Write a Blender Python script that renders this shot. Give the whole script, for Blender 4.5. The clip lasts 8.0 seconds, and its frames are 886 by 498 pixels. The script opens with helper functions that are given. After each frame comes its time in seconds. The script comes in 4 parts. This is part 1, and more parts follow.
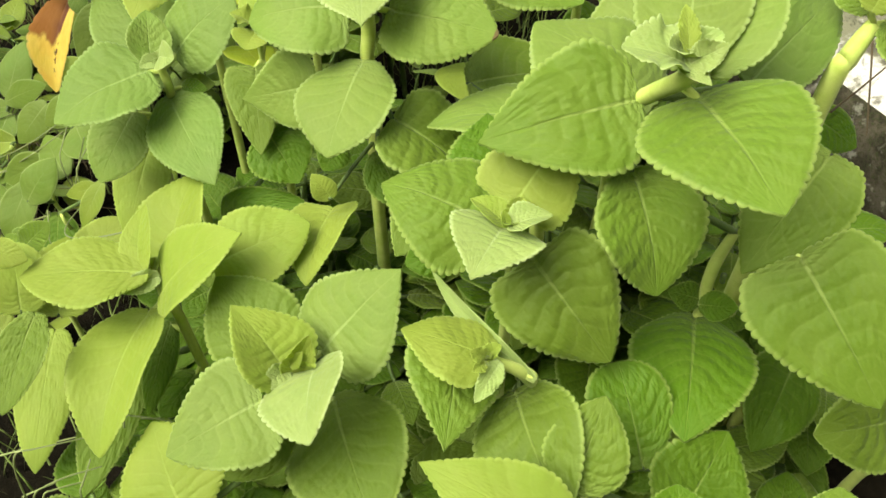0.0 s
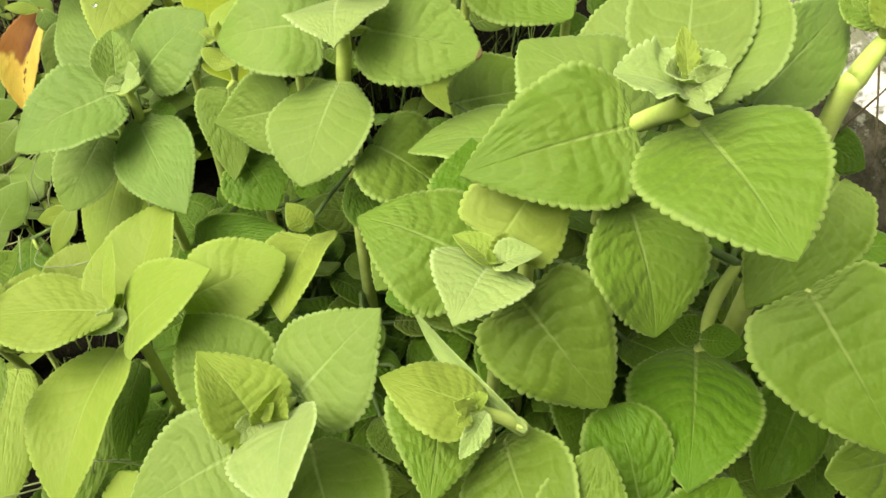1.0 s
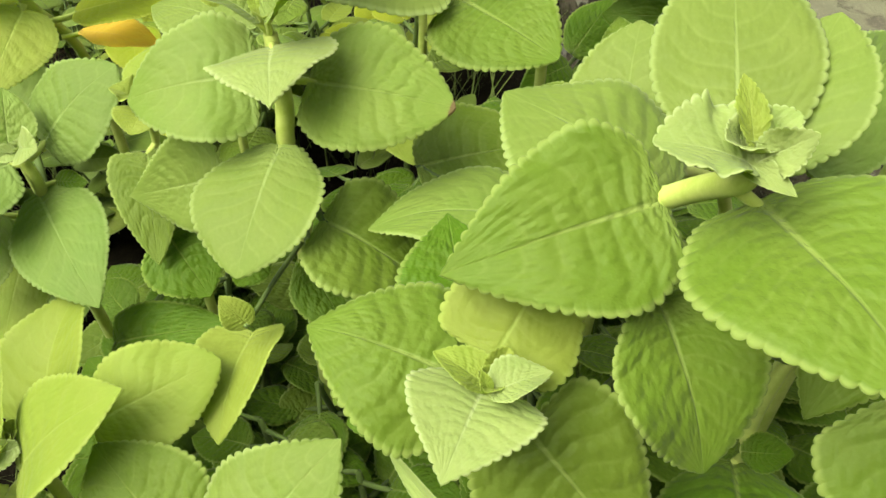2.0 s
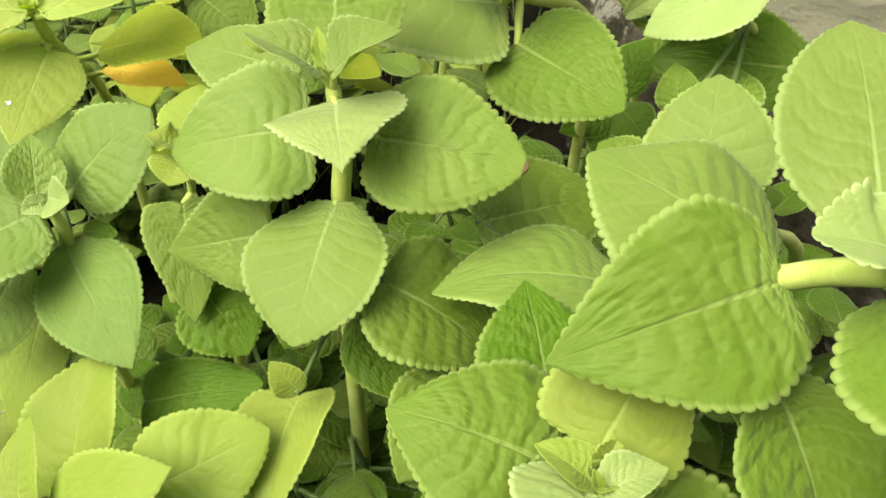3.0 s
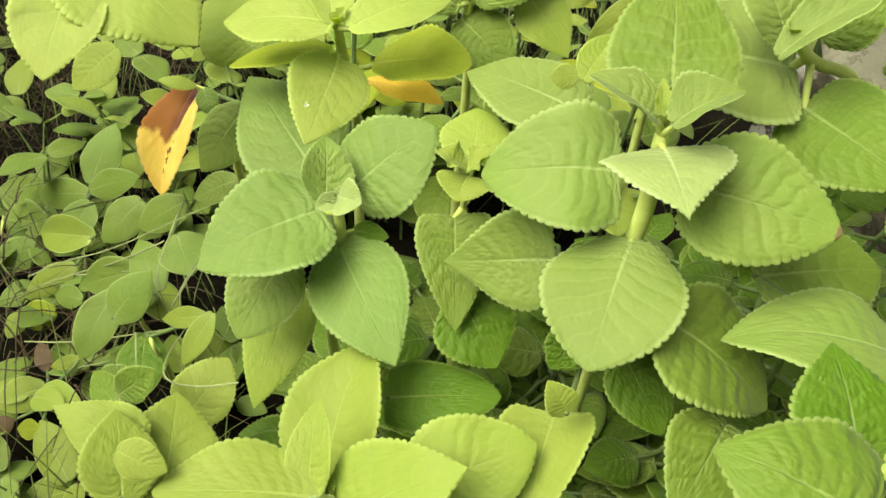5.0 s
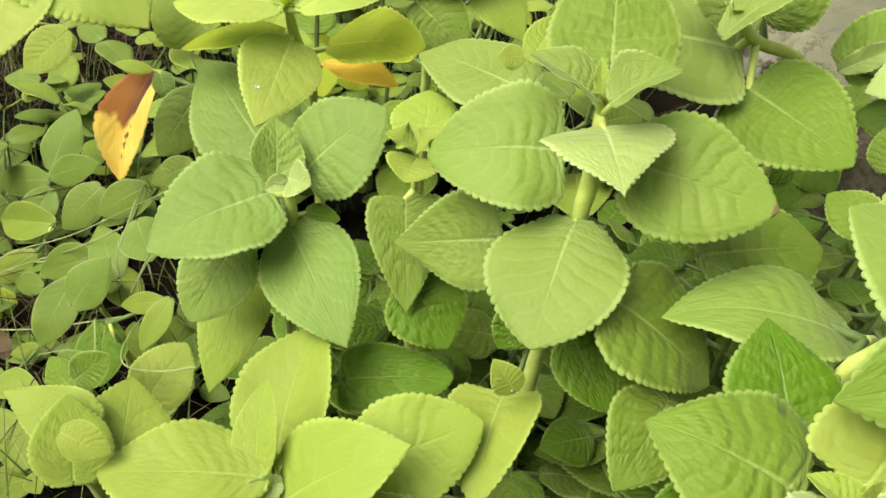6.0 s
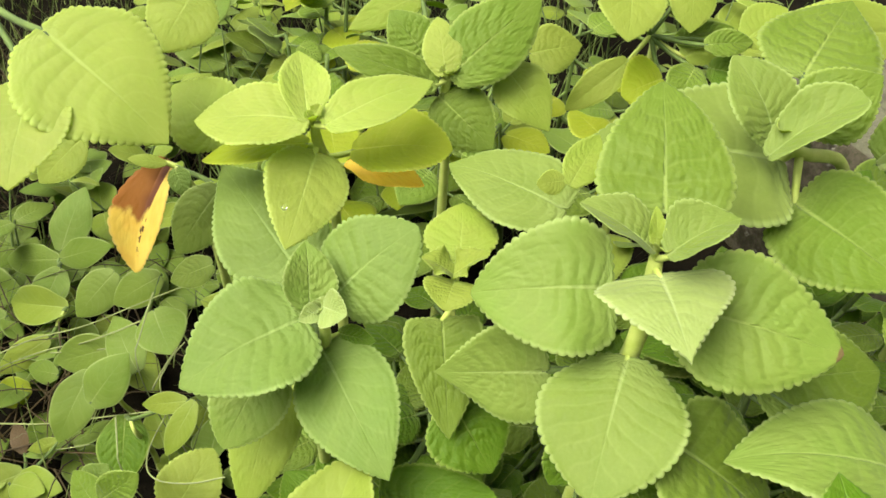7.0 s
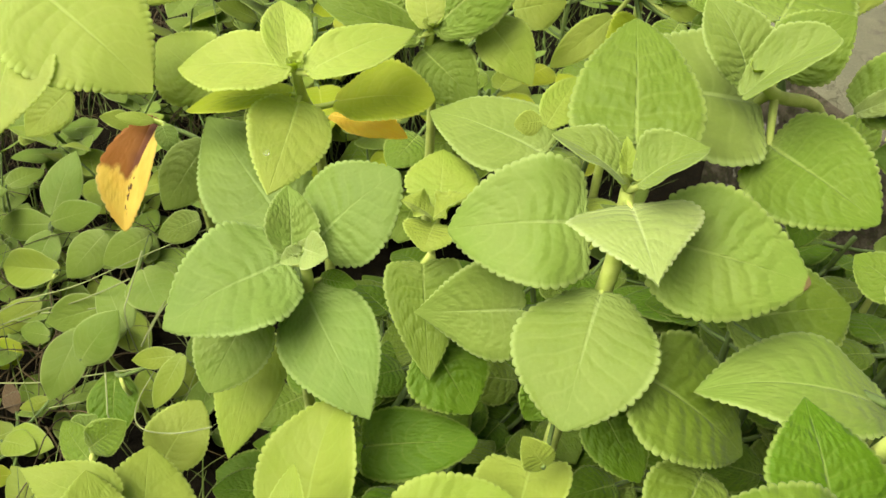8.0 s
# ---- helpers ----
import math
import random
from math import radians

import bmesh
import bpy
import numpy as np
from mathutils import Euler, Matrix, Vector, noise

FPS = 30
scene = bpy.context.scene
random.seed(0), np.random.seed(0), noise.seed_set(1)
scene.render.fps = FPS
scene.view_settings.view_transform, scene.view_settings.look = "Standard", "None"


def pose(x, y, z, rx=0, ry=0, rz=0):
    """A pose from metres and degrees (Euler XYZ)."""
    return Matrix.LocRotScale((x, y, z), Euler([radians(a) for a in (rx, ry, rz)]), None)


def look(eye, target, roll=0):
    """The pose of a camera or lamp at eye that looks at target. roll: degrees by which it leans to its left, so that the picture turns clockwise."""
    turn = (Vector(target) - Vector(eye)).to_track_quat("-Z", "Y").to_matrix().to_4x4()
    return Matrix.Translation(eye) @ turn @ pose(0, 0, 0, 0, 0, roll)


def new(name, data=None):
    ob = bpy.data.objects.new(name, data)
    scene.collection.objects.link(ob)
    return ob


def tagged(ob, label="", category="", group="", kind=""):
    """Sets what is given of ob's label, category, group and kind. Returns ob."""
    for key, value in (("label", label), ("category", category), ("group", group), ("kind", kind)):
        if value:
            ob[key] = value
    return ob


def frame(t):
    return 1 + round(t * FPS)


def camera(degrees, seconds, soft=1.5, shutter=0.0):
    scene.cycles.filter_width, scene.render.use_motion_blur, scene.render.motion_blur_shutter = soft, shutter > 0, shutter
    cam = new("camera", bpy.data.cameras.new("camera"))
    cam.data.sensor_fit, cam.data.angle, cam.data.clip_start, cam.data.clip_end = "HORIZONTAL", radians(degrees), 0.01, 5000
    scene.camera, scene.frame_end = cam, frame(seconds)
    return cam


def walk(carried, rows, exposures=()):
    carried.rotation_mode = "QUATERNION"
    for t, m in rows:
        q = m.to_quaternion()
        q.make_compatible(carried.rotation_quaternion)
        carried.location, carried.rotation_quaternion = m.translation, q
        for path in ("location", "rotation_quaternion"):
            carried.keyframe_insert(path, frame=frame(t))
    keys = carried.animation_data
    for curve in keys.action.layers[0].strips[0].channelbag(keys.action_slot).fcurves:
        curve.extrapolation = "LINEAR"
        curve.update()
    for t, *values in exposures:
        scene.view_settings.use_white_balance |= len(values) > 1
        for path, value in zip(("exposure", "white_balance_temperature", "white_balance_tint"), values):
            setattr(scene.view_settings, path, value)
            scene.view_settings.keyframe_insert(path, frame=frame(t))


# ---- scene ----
cam = camera(57.0, 8.0, soft=1.6)
# seconds, eye x, y, z in metres, then yaw, pitch and roll in degrees
PATH = [
    (0.0, 0.0043, 0.0022, 0.6628, -0.05, -44.90, -0.02),
    (0.3, 0.0065, 0.0107, 0.6621, 0.09, -44.45, -0.21),
    (0.5, 0.0081, 0.0194, 0.6605, -0.36, -44.53, -0.17),
    (0.7, 0.0094, 0.0261, 0.6585, -0.96, -44.38, 0.20),
    (1.0, 0.0115, 0.0358, 0.6532, -0.45, -44.68, -0.61),
    (1.2, 0.0088, 0.0481, 0.6458, -0.56, -44.54, -0.56),
    (1.5, 0.0110, 0.0781, 0.6193, -1.54, -44.37, -0.64),
    (1.6, 0.0124, 0.0893, 0.6177, -1.44, -43.80, -1.66),
    (1.7, 0.0109, 0.0989, 0.6170, -2.19, -43.31, -1.45),
    (2.8, -0.0074, 0.1445, 0.6014, -6.88, -41.30, 1.47),
    (3.0, -0.0284, 0.1526, 0.6137, -6.26, -41.18, 1.17),
    (3.2, -0.0442, 0.1649, 0.6189, -5.00, -40.70, 0.74),
    (3.3, -0.0554, 0.1665, 0.6233, -5.21, -39.97, 1.21),
    (3.5, -0.0699, 0.1769, 0.6279, -4.95, -39.00, 1.95),
    (3.7, -0.0922, 0.1757, 0.6307, -4.67, -39.55, 2.93),
    (4.0, -0.1230, 0.1483, 0.6210, -1.44, -40.36, 3.18),
    (4.2, -0.1412, 0.1447, 0.6264, -0.14, -41.68, 3.34),
    (5.3, -0.1255, 0.1379, 0.6282, 0.34, -39.60, 4.81),
    (5.5, -0.1214, 0.1356, 0.6278, -0.57, -39.46, 5.38),
    (5.8, -0.1129, 0.1390, 0.6276, -1.67, -39.85, 5.48),
    (6.0, -0.1135, 0.1385, 0.6266, -1.17, -40.78, 5.32),
    (6.3, -0.1097, 0.1413, 0.6214, -1.64, -41.12, 5.71),
    (6.5, -0.1081, 0.1605, 0.6403, -2.03, -40.69, 4.38),
    (6.7, -0.1162, 0.1786, 0.6554, -1.68, -39.80, 3.26),
    (7.0, -0.1411, 0.1903, 0.6659, -1.59, -40.44, 3.58),
    (7.2, -0.1524, 0.1825, 0.6639, -0.58, -40.91, 3.20),
    (7.5, -0.1524, 0.1756, 0.6562, -0.63, -41.27, 3.76),
    (7.7, -0.1445, 0.1710, 0.6539, -0.41, -41.32, 3.37),
    (8.0, -0.1297, 0.1704, 0.6520, -1.76, -41.34, 3.66),
]
# the film brightens a little as it turns to the paler plants
EXPOSURES = [(0.0, 1.69, 6700, 5), (1.7, 1.69, 6700, 5), (3.0, 1.77, 6600, 10), (6.0, 1.76, 6550, 11), (7.0, 1.75, 6550, 11), (7.5, 1.67, 6750, 11), (8.0, 1.68, 6750, 11)]
walk(cam, [(t, pose(x, y, z, 0, 0, yaw) @ pose(0, 0, 0, 90 + pitch) @ pose(0, 0, 0, 0, 0, roll)) for t, x, y, z, yaw, pitch, roll in PATH], EXPOSURES)

# ---- sky, sun and exposure ----
ELEVATION, AZIMUTH = 55.0, 242.0
world = bpy.data.worlds.new("overcast_sky")
scene.world = world
world.use_nodes = True
wn = world.node_tree.nodes
sky = wn.new("ShaderNodeTexSky")
sky.sky_type = "NISHITA"
sky.sun_disc = False
sky.sun_elevation = radians(ELEVATION)
sky.sun_rotation = radians(AZIMUTH)
sky.air_density, sky.dust_density, sky.ozone_density = 1.0, 4.0, 0.6
veil = wn.new("ShaderNodeHueSaturation")
veil.inputs["Saturation"].default_value = 0.25
world.node_tree.links.new(sky.outputs[0], veil.inputs["Color"])
world.node_tree.links.new(veil.outputs[0], wn["Background"].inputs[0])
wn["Background"].inputs[1].default_value = 0.122
sun = new("sun", bpy.data.lights.new("sun", "SUN"))
sun.data.energy, sun.data.angle, sun.data.color = 2.0, radians(50), (1.0, 0.965, 0.85)
e, a = radians(ELEVATION), radians(AZIMUTH)
sun.matrix_basis = look((2 * math.sin(a) * math.cos(e), 2 * math.cos(a) * math.cos(e), 2 * math.sin(e)), (0, 0, 0))


# ---- materials ----
class Nodes:
    """A material's node tree with short calls."""

    def __init__(self, name):
        self.mat = bpy.data.materials.new(name)
        self.mat.use_nodes = True
        self.tree = self.mat.node_tree
        self.shader = self.tree.nodes["Principled BSDF"]
        self.out = self.tree.nodes["Material Output"]

    def add(self, kind):
        return self.tree.nodes.new("ShaderNode" + kind)

    def uv(self, layer):
        node = self.add("UVMap")
        node.uv_map = layer
        return node.outputs[0]

    def put(self, value, socket):
        if isinstance(value, bpy.types.NodeSocket):
            self.tree.links.new(value, socket)
        else:
            socket.default_value = value

    def math(self, op, a, b=0.0, clamp=False):
        node = self.add("Math")
        node.operation, node.use_clamp = op, clamp
        self.put(a, node.inputs[0]), self.put(b, node.inputs[1])
        return node.outputs[0]

    def mix(self, factor, a, b, blend="MIX"):
        node = self.add("Mix")
        node.data_type, node.blend_type = "RGBA", blend
        self.put(factor, node.inputs[0])
        self.put((*a, 1) if isinstance(a, tuple) else a, node.inputs[6])
        self.put((*b, 1) if isinstance(b, tuple) else b, node.inputs[7])
        return node.outputs[2]

    def ramp(self, value, low, high, to_low=0.0, to_high=1.0):
        node = self.add("MapRange")
        node.interpolation_type = "SMOOTHSTEP"
        for n, v in enumerate((value, low, high, to_low, to_high)):
            self.put(v, node.inputs[n])
        return node.outputs[0]

    def noise(self, where, scale, detail=3.0, rough=0.55):
        node = self.add("TexNoise")
        self.put(where, node.inputs["Vector"])
        node.inputs["Scale"].default_value, node.inputs["Detail"].default_value, node.inputs["Roughness"].default_value = scale, detail, rough
        return node.outputs[0]

    def place(self):
        return self.add("NewGeometry").outputs["Position"]

    def bump(self, height, strength, distance):
        node = self.add("Bump")
        node.inputs["Strength"].default_value, node.inputs["Distance"].default_value = strength, distance
        self.put(height, node.inputs["Height"])
        return node.outputs[0]

    def set(self, **values):
        for key, value in values.items():
            self.put(value, self.shader.inputs[key.replace("_", " ")])
        return self


def leaf_material(name, colour, vein, stain=None, stain_low=0.62, glow=0.42, scorch=False, crisp=0.42, thin=1.0):
    """A velvety succulent leaf: pale midrib and side veins, a quilted net between them, a pale hairy rim."""
    n = Nodes(name)
    flat = n.uv("flat")
    grow = n.uv("grow")
    fx = n.add("SeparateXYZ")
    n.put(flat, fx.inputs[0])
    gx = n.add("SeparateXYZ")
    n.put(grow, gx.inputs[0])
    across, along = gx.outputs[0], gx.outputs[1]
    side = n.math("ABSOLUTE", n.math("SUBTRACT", fx.outputs[0], 0.5))
    edge = n.math("ABSOLUTE", n.math("MULTIPLY", n.math("SUBTRACT", across, 0.5), 2.0))
    rib_width = n.ramp(along, 0.1, 1.0, 0.020, 0.005)
    rib = n.math("SUBTRACT", 1.0, n.ramp(n.math("DIVIDE", side, rib_width), 0.3, 1.3))
    rx = n.add("SeparateXYZ")
    n.put(n.uv("rib"), rx.inputs[0])
    row = n.math("MULTIPLY", rx.outputs[0], 16.0)
    wave = n.math("ABSOLUTE", n.math("SUBTRACT", n.math("FRACT", n.math("ADD", row, 0.5)), 0.5))
    bulge = n.ramp(wave, 0.0, 0.42)
    lateral = n.math("SUBTRACT", 1.0, n.ramp(wave, 0.0, 0.13))
    lateral = n.math("MULTIPLY", lateral, n.ramp(edge, 0.55, 0.95, 0.42, 0.12))
    chance = n.add("ObjectInfo").outputs["Random"]
    shifted = n.add("VectorMath")
    n.put(flat, shifted.inputs[0])
    spread = n.add("CombineXYZ")
    n.put(n.math("MULTIPLY", chance, 37.0), spread.inputs[2])
    n.put(spread.outputs[0], shifted.inputs[1])
    spot = shifted.outputs[0]
    cells = n.add("TexVoronoi")
    cells.feature = "SMOOTH_F1"
    cells.inputs["Smoothness"].default_value = 0.6
    grid = n.add("CombineXYZ")
    n.put(n.math("MULTIPLY", row, 2.0), grid.inputs[0])
    n.put(n.math("MULTIPLY", rx.outputs[1], 9.0), grid.inputs[1])
    n.put(n.math("ADD", n.math("MULTIPLY", chance, 37.0), n.math("MULTIPLY", n.math("GREATER_THAN", fx.outputs[0], 0.5), 5.0)), grid.inputs[2])
    n.put(grid.outputs[0], cells.inputs["Vector"])
    cells.inputs["Scale"].default_value = 1.0
    net = n.math("SUBTRACT", 1.0, cells.outputs["Distance"])
    broad = n.noise(spot, 2.6, 2.0)
    pucker = n.noise(spot, 17.0, 2.0)
    fine = n.noise(spot, 38.0, 3.0)
    hue = n.add("HueSaturation")
    n.put(n.math("ADD", 0.494, n.math("MULTIPLY", chance, 0.011)), hue.inputs["Hue"])
    n.put(n.math("ADD", 0.9, n.math("MULTIPLY", chance, 0.2)), hue.inputs["Value"])
    hue.inputs["Saturation"].default_value = 1.05
    hue.inputs["Color"].default_value = (*colour, 1)
    body = n.mix(n.ramp(broad, 0.3, 0.7, 0.0, 0.45), hue.outputs[0], tuple(c * k for c, k in zip(colour, (1.22, 1.12, 1.15))))
    body = n.mix(n.math("MULTIPLY", n.math("SUBTRACT", 1.0, net), 0.08), body, tuple(c * 0.72 for c in colour))
    body = n.mix(n.ramp(fine, 0.4, 0.8, 0.0, 0.10), body, vein)
    body = n.mix(n.math("MULTIPLY", lateral, 0.3), body, vein)
    body = n.mix(n.ramp(along, 0.0, 0.45, 0.38, 0.0), body, vein)
    body = n.mix(n.math("MULTIPLY", rib, n.ramp(along, 0.35, 1.0, 0.75, 0.12)), body, vein)
    body = n.mix(n.ramp(edge, 0.90, 0.975, 0.0, 0.75), body, vein)
    if stain:
        blot = n.math("ADD", n.math("MULTIPLY", n.noise(spot, 3.2, 4.0), 0.35), n.math("MULTIPLY", n.math("SUBTRACT", 1.0, fx.outputs[1]), 0.65))
        blot = n.math("SUBTRACT", blot, n.ramp(fx.outputs[0], 0.28, 0.40, 0.5, 0.0))
        rust = n.mix(n.ramp(n.math("ADD", fx.outputs[0], n.math("MULTIPLY", broad, 0.3)), 0.55, 0.80), tuple(c * k for c, k in zip(stain, (0.75, 0.8, 1.6))), tuple(c * k for c, k in zip(stain, (1.7, 2.1, 1.2))))
        body = n.mix(n.ramp(n.noise(spot, 5.0, 3.0), 0.45, 0.70, 0.0, 0.45), body, tuple(c * k for c, k in zip(colour, (0.93, 0.78, 0.5))))
        body = n.mix(n.ramp(blot, stain_low, stain_low + 0.07), body, rust)
        beside = n.math("SUBTRACT", 1.0, n.ramp(n.math("ABSOLUTE", n.math("SUBTRACT", fx.outputs[0], 0.43)), 0.03, 0.06))
        beside = n.math("MULTIPLY", beside, n.math("MULTIPLY", n.ramp(fx.outputs[1], 0.40, 0.46), n.ramp(fx.outputs[1], 0.78, 0.84, 1.0, 0.0)))
        body = n.mix(n.math("MULTIPLY", beside, n.ramp(n.noise(spot, 15.0, 1.0), 0.52, 0.58, 0.0, 0.9)), body, (0.05, 0.02, 0.01))
    if scorch:
        tip = n.math("ADD", fx.outputs[1], n.math("MULTIPLY", n.math("SUBTRACT", n.noise(spot, 9.0, 3.0), 0.5), 0.10))
        body = n.mix(n.ramp(tip, 0.955, 0.97, 0.0, 0.85), body, (0.15, 0.08, 0.04))
    fade = n.ramp(edge, 0.80, 1.0, 1.0, 0.3)
    height = n.math("ADD", n.math("MULTIPLY", n.math("ADD", n.math("MULTIPLY", bulge, 0.7), n.math("MULTIPLY", net, 1.5)), fade), n.math("ADD", n.math("MULTIPLY", fine, 0.35), n.math("MULTIPLY", pucker, 0.6)))
    height = n.math("SUBTRACT", height, n.math("MULTIPLY", rib, 0.6))
    relief = n.bump(n.math("MULTIPLY", height, n.ramp(along, 0.72, 0.95, 1.0, 0.15)), crisp * 1.8, 0.0008)
    n.set(Base_Color=body, Roughness=0.58, Normal=relief, Sheen_Weight=0.09, Sheen_Roughness=0.45, Specular_IOR_Level=0.22)
    through_light = n.add("BsdfTranslucent")
    n.put(n.mix(1.0, body, (1.8 * thin, 1.82 * thin, 0.5 * thin), "MULTIPLY"), through_light.inputs[0])
    n.put(relief, through_light.inputs["Normal"])
    both = n.add("MixShader")
    both.inputs[0].default_value = glow
    n.put(n.shader.outputs[0], both.inputs[1]), n.put(through_light.outputs[0], both.inputs[2])
    n.put(both.outputs[0], n.out.inputs[0])
    return n.mat


VEIN = (0.27, 0.345, 0.085)
GREEN = leaf_material("green_leaf", (0.124, 0.194, 0.022), VEIN)
LIME = leaf_material("lime_leaf", (0.232, 0.300, 0.050), (0.33, 0.40, 0.09), glow=0.46, crisp=0.21)
SOFT = leaf_material("soft_green_leaf", (0.170, 0.242, 0.046), (0.30, 0.375, 0.12), crisp=0.28)
SCORCHED = leaf_material("soft_green_leaf_with_a_scorched_tip", (0.168, 0.240, 0.042), VEIN, scorch=True)
# a deeper green whose darkness also stands in for shade on low leaves
DEEP_SHADED = leaf_material("deep_green_shaded_leaf", (0.083, 0.160, 0.009), (0.225, 0.305, 0.06))
PALE = leaf_material("pale_leaf", (0.262, 0.338, 0.105), (0.38, 0.44, 0.20), crisp=0.2)
CHARTREUSE = leaf_material("chartreuse_leaf", (0.285, 0.345, 0.078), (0.39, 0.45, 0.14), glow=0.52, thin=1.2, crisp=0.2)
BLUE = leaf_material("bluish_leaf", (0.152, 0.232, 0.045), (0.27, 0.36, 0.11), crisp=0.3)
YELLOW = leaf_material("yellowing_leaf", (0.262, 0.310, 0.030), (0.38, 0.41, 0.09), glow=0.6, thin=1.25, crisp=0.2)
AMBER = leaf_material("amber_leaf", (0.78, 0.62, 0.13), (0.70, 0.58, 0.18), glow=0.6, crisp=0.14)
WITHERED = leaf_material("withered_leaf", (0.60, 0.48, 0.12), (0.50, 0.40, 0.13), stain=(0.165, 0.055, 0.014), stain_low=0.50, crisp=0.14)
DRY = leaf_material("dry_brown_leaf", (0.062, 0.041, 0.012), (0.09, 0.062, 0.022), glow=0.1, crisp=0.14)
CREEPER = leaf_material("creeper_leaf", (0.142, 0.214, 0.034), (0.245, 0.310, 0.10), crisp=0.14)
CREEPER_LIGHT = leaf_material("light_creeper_leaf", (0.192, 0.258, 0.036), (0.280, 0.345, 0.10), crisp=0.14)


def stalk_material(name, colour, dark):
    n = Nodes(name)
    where = n.place()
    body = n.mix(n.ramp(n.noise(where, 90.0, 3.0), 0.35, 0.7), colour, dark)
    body = n.mix(n.ramp(n.noise(where, 900.0, 2.0), 0.5, 0.8, 0.0, 0.3), body, tuple(1.35 * c for c in colour))
    n.set(Base_Color=body, Roughness=0.6, Specular_IOR_Level=0.2, Sheen_Weight=0.05, Normal=n.bump(n.noise(where, 1400.0, 2.0), 0.3, 0.0004))
    return n.mat


STALK = stalk_material("fleshy_green_stalk", (0.40, 0.47, 0.11), (0.32, 0.40, 0.07))
# for creepers; on low mint shoots its darker colour stands in for shade
THIN_OR_SHADED_STALK = stalk_material("thin_creeper_or_shaded_mint_stalk", (0.10, 0.15, 0.032), (0.07, 0.11, 0.025))


def soil_material():
    n = Nodes("dark_soil_with_gap_shade")
    where = n.place()
    big, small = n.noise(where, 9.0, 4.0), n.noise(where, 140.0, 5.0, 0.7)
    # dark soil taken near black: the shade of the gaps is in its colour
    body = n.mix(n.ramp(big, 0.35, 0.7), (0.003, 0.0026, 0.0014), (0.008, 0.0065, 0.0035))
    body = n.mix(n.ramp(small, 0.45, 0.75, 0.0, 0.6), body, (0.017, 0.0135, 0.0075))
    n.set(Base_Color=body, Roughness=0.95, Specular_IOR_Level=0.04, Normal=n.bump(small, 0.8, 0.006))
    return n.mat


def concrete_material():
    n = Nodes("weathered_concrete")
    where = n.place()
    big, mid, small = n.noise(where, 7.0, 4.0), n.noise(where, 38.0, 5.0, 0.65), n.noise(where, 420.0, 3.0, 0.7)
    body = n.mix(n.ramp(big, 0.35, 0.65), (0.130, 0.128, 0.076), (0.078, 0.078, 0.045))
    apart = n.add("SeparateXYZ")
    n.put(where, apart.inputs[0])
    # paler towards the near end of the wall, with a ragged limit
    along_wall = n.math("ADD", apart.outputs[1], n.math("MULTIPLY", mid, 0.3))
    body = n.mix(n.ramp(along_wall, 0.78, 0.84, 0.9, 0.0), body, (0.50, 0.48, 0.42))
    body = n.mix(n.ramp(mid, 0.52, 0.66, 0.0, 0.8), body, (0.06, 0.052, 0.036))
    body = n.mix(n.ramp(small, 0.55, 0.75, 0.0, 0.4), body, (0.25, 0.23, 0.155))
    crack = n.math("ABSOLUTE", n.math("SUBTRACT", n.noise(where, 14.0, 6.0, 0.6), 0.5))
    line = n.ramp(crack, 0.002, 0.010)
    body = n.mix(n.math("MULTIPLY", n.math("SUBTRACT", 1.0, line), 0.25), body, (0.05, 0.045, 0.03))
    height = n.math("ADD", n.math("ADD", mid, n.math("MULTIPLY", small, 0.5)), line)
    n.set(Base_Color=body, Roughness=0.9, Specular_IOR_Level=0.2, Normal=n.bump(height, 0.7, 0.004))
    return n.mat


def rendered_material():
    n = Nodes("grey_wall_plaster")
    where = n.place()
    big, small = n.noise(where, 2.5, 5.0), n.noise(where, 160.0, 3.0)
    body = n.mix(n.ramp(big, 0.35, 0.7), (0.26, 0.25, 0.22), (0.16, 0.15, 0.125))
    n.set(Base_Color=body, Roughness=0.9, Specular_IOR_Level=0.2, Normal=n.bump(small, 0.5, 0.003))
    return n.mat


def mossy_shaded_material():
    n = Nodes("mossy_shaded_concrete")
    where = n.place()
    mid, small = n.noise(where, 45.0, 5.0, 0.65), n.noise(where, 300.0, 4.0, 0.7)
    # dark for the moss and for the shade painted into the wall's front
    body = n.mix(n.ramp(mid, 0.42, 0.6), (0.022, 0.019, 0.011), (0.065, 0.055, 0.036))
    body = n.mix(n.ramp(small, 0.5, 0.62, 0.0, 0.8), body, (0.03, 0.038, 0.012))
    body = n.mix(n.ramp(n.noise(where, 28.0, 5.0, 0.7), 0.55, 0.63, 0.0, 0.7), body, (0.20, 0.195, 0.15))
    n.set(Base_Color=body, Roughness=0.95, Specular_IOR_Level=0.1, Normal=n.bump(n.math("ADD", mid, n.math("MULTIPLY", small, 0.5)), 0.9, 0.006))
    return n.mat


def blade_material(name, colour, other):
    n = Nodes(name)
    island = n.add("NewGeometry").outputs["Random Per Island"]
    body = n.mix(island, colour, other)
    body = n.mix(n.ramp(n.noise(n.place(), 160.0, 2.0), 0.4, 0.7, 0.0, 0.4), body, tuple(c * 0.7 for c in colour))
    n.set(Base_Color=body, Roughness=0.6, Specular_IOR_Level=0.2)
    return n.mat


SOIL, CONCRETE, MOSSY_SHADED, RENDERED = soil_material(), concrete_material(), mossy_shaded_material(), rendered_material()
GRASS = blade_material("green_grass_blade", (0.09, 0.14, 0.022), (0.17, 0.21, 0.055))
STRAW = blade_material("dry_straw", (0.085, 0.060, 0.022), (0.030, 0.021, 0.009))
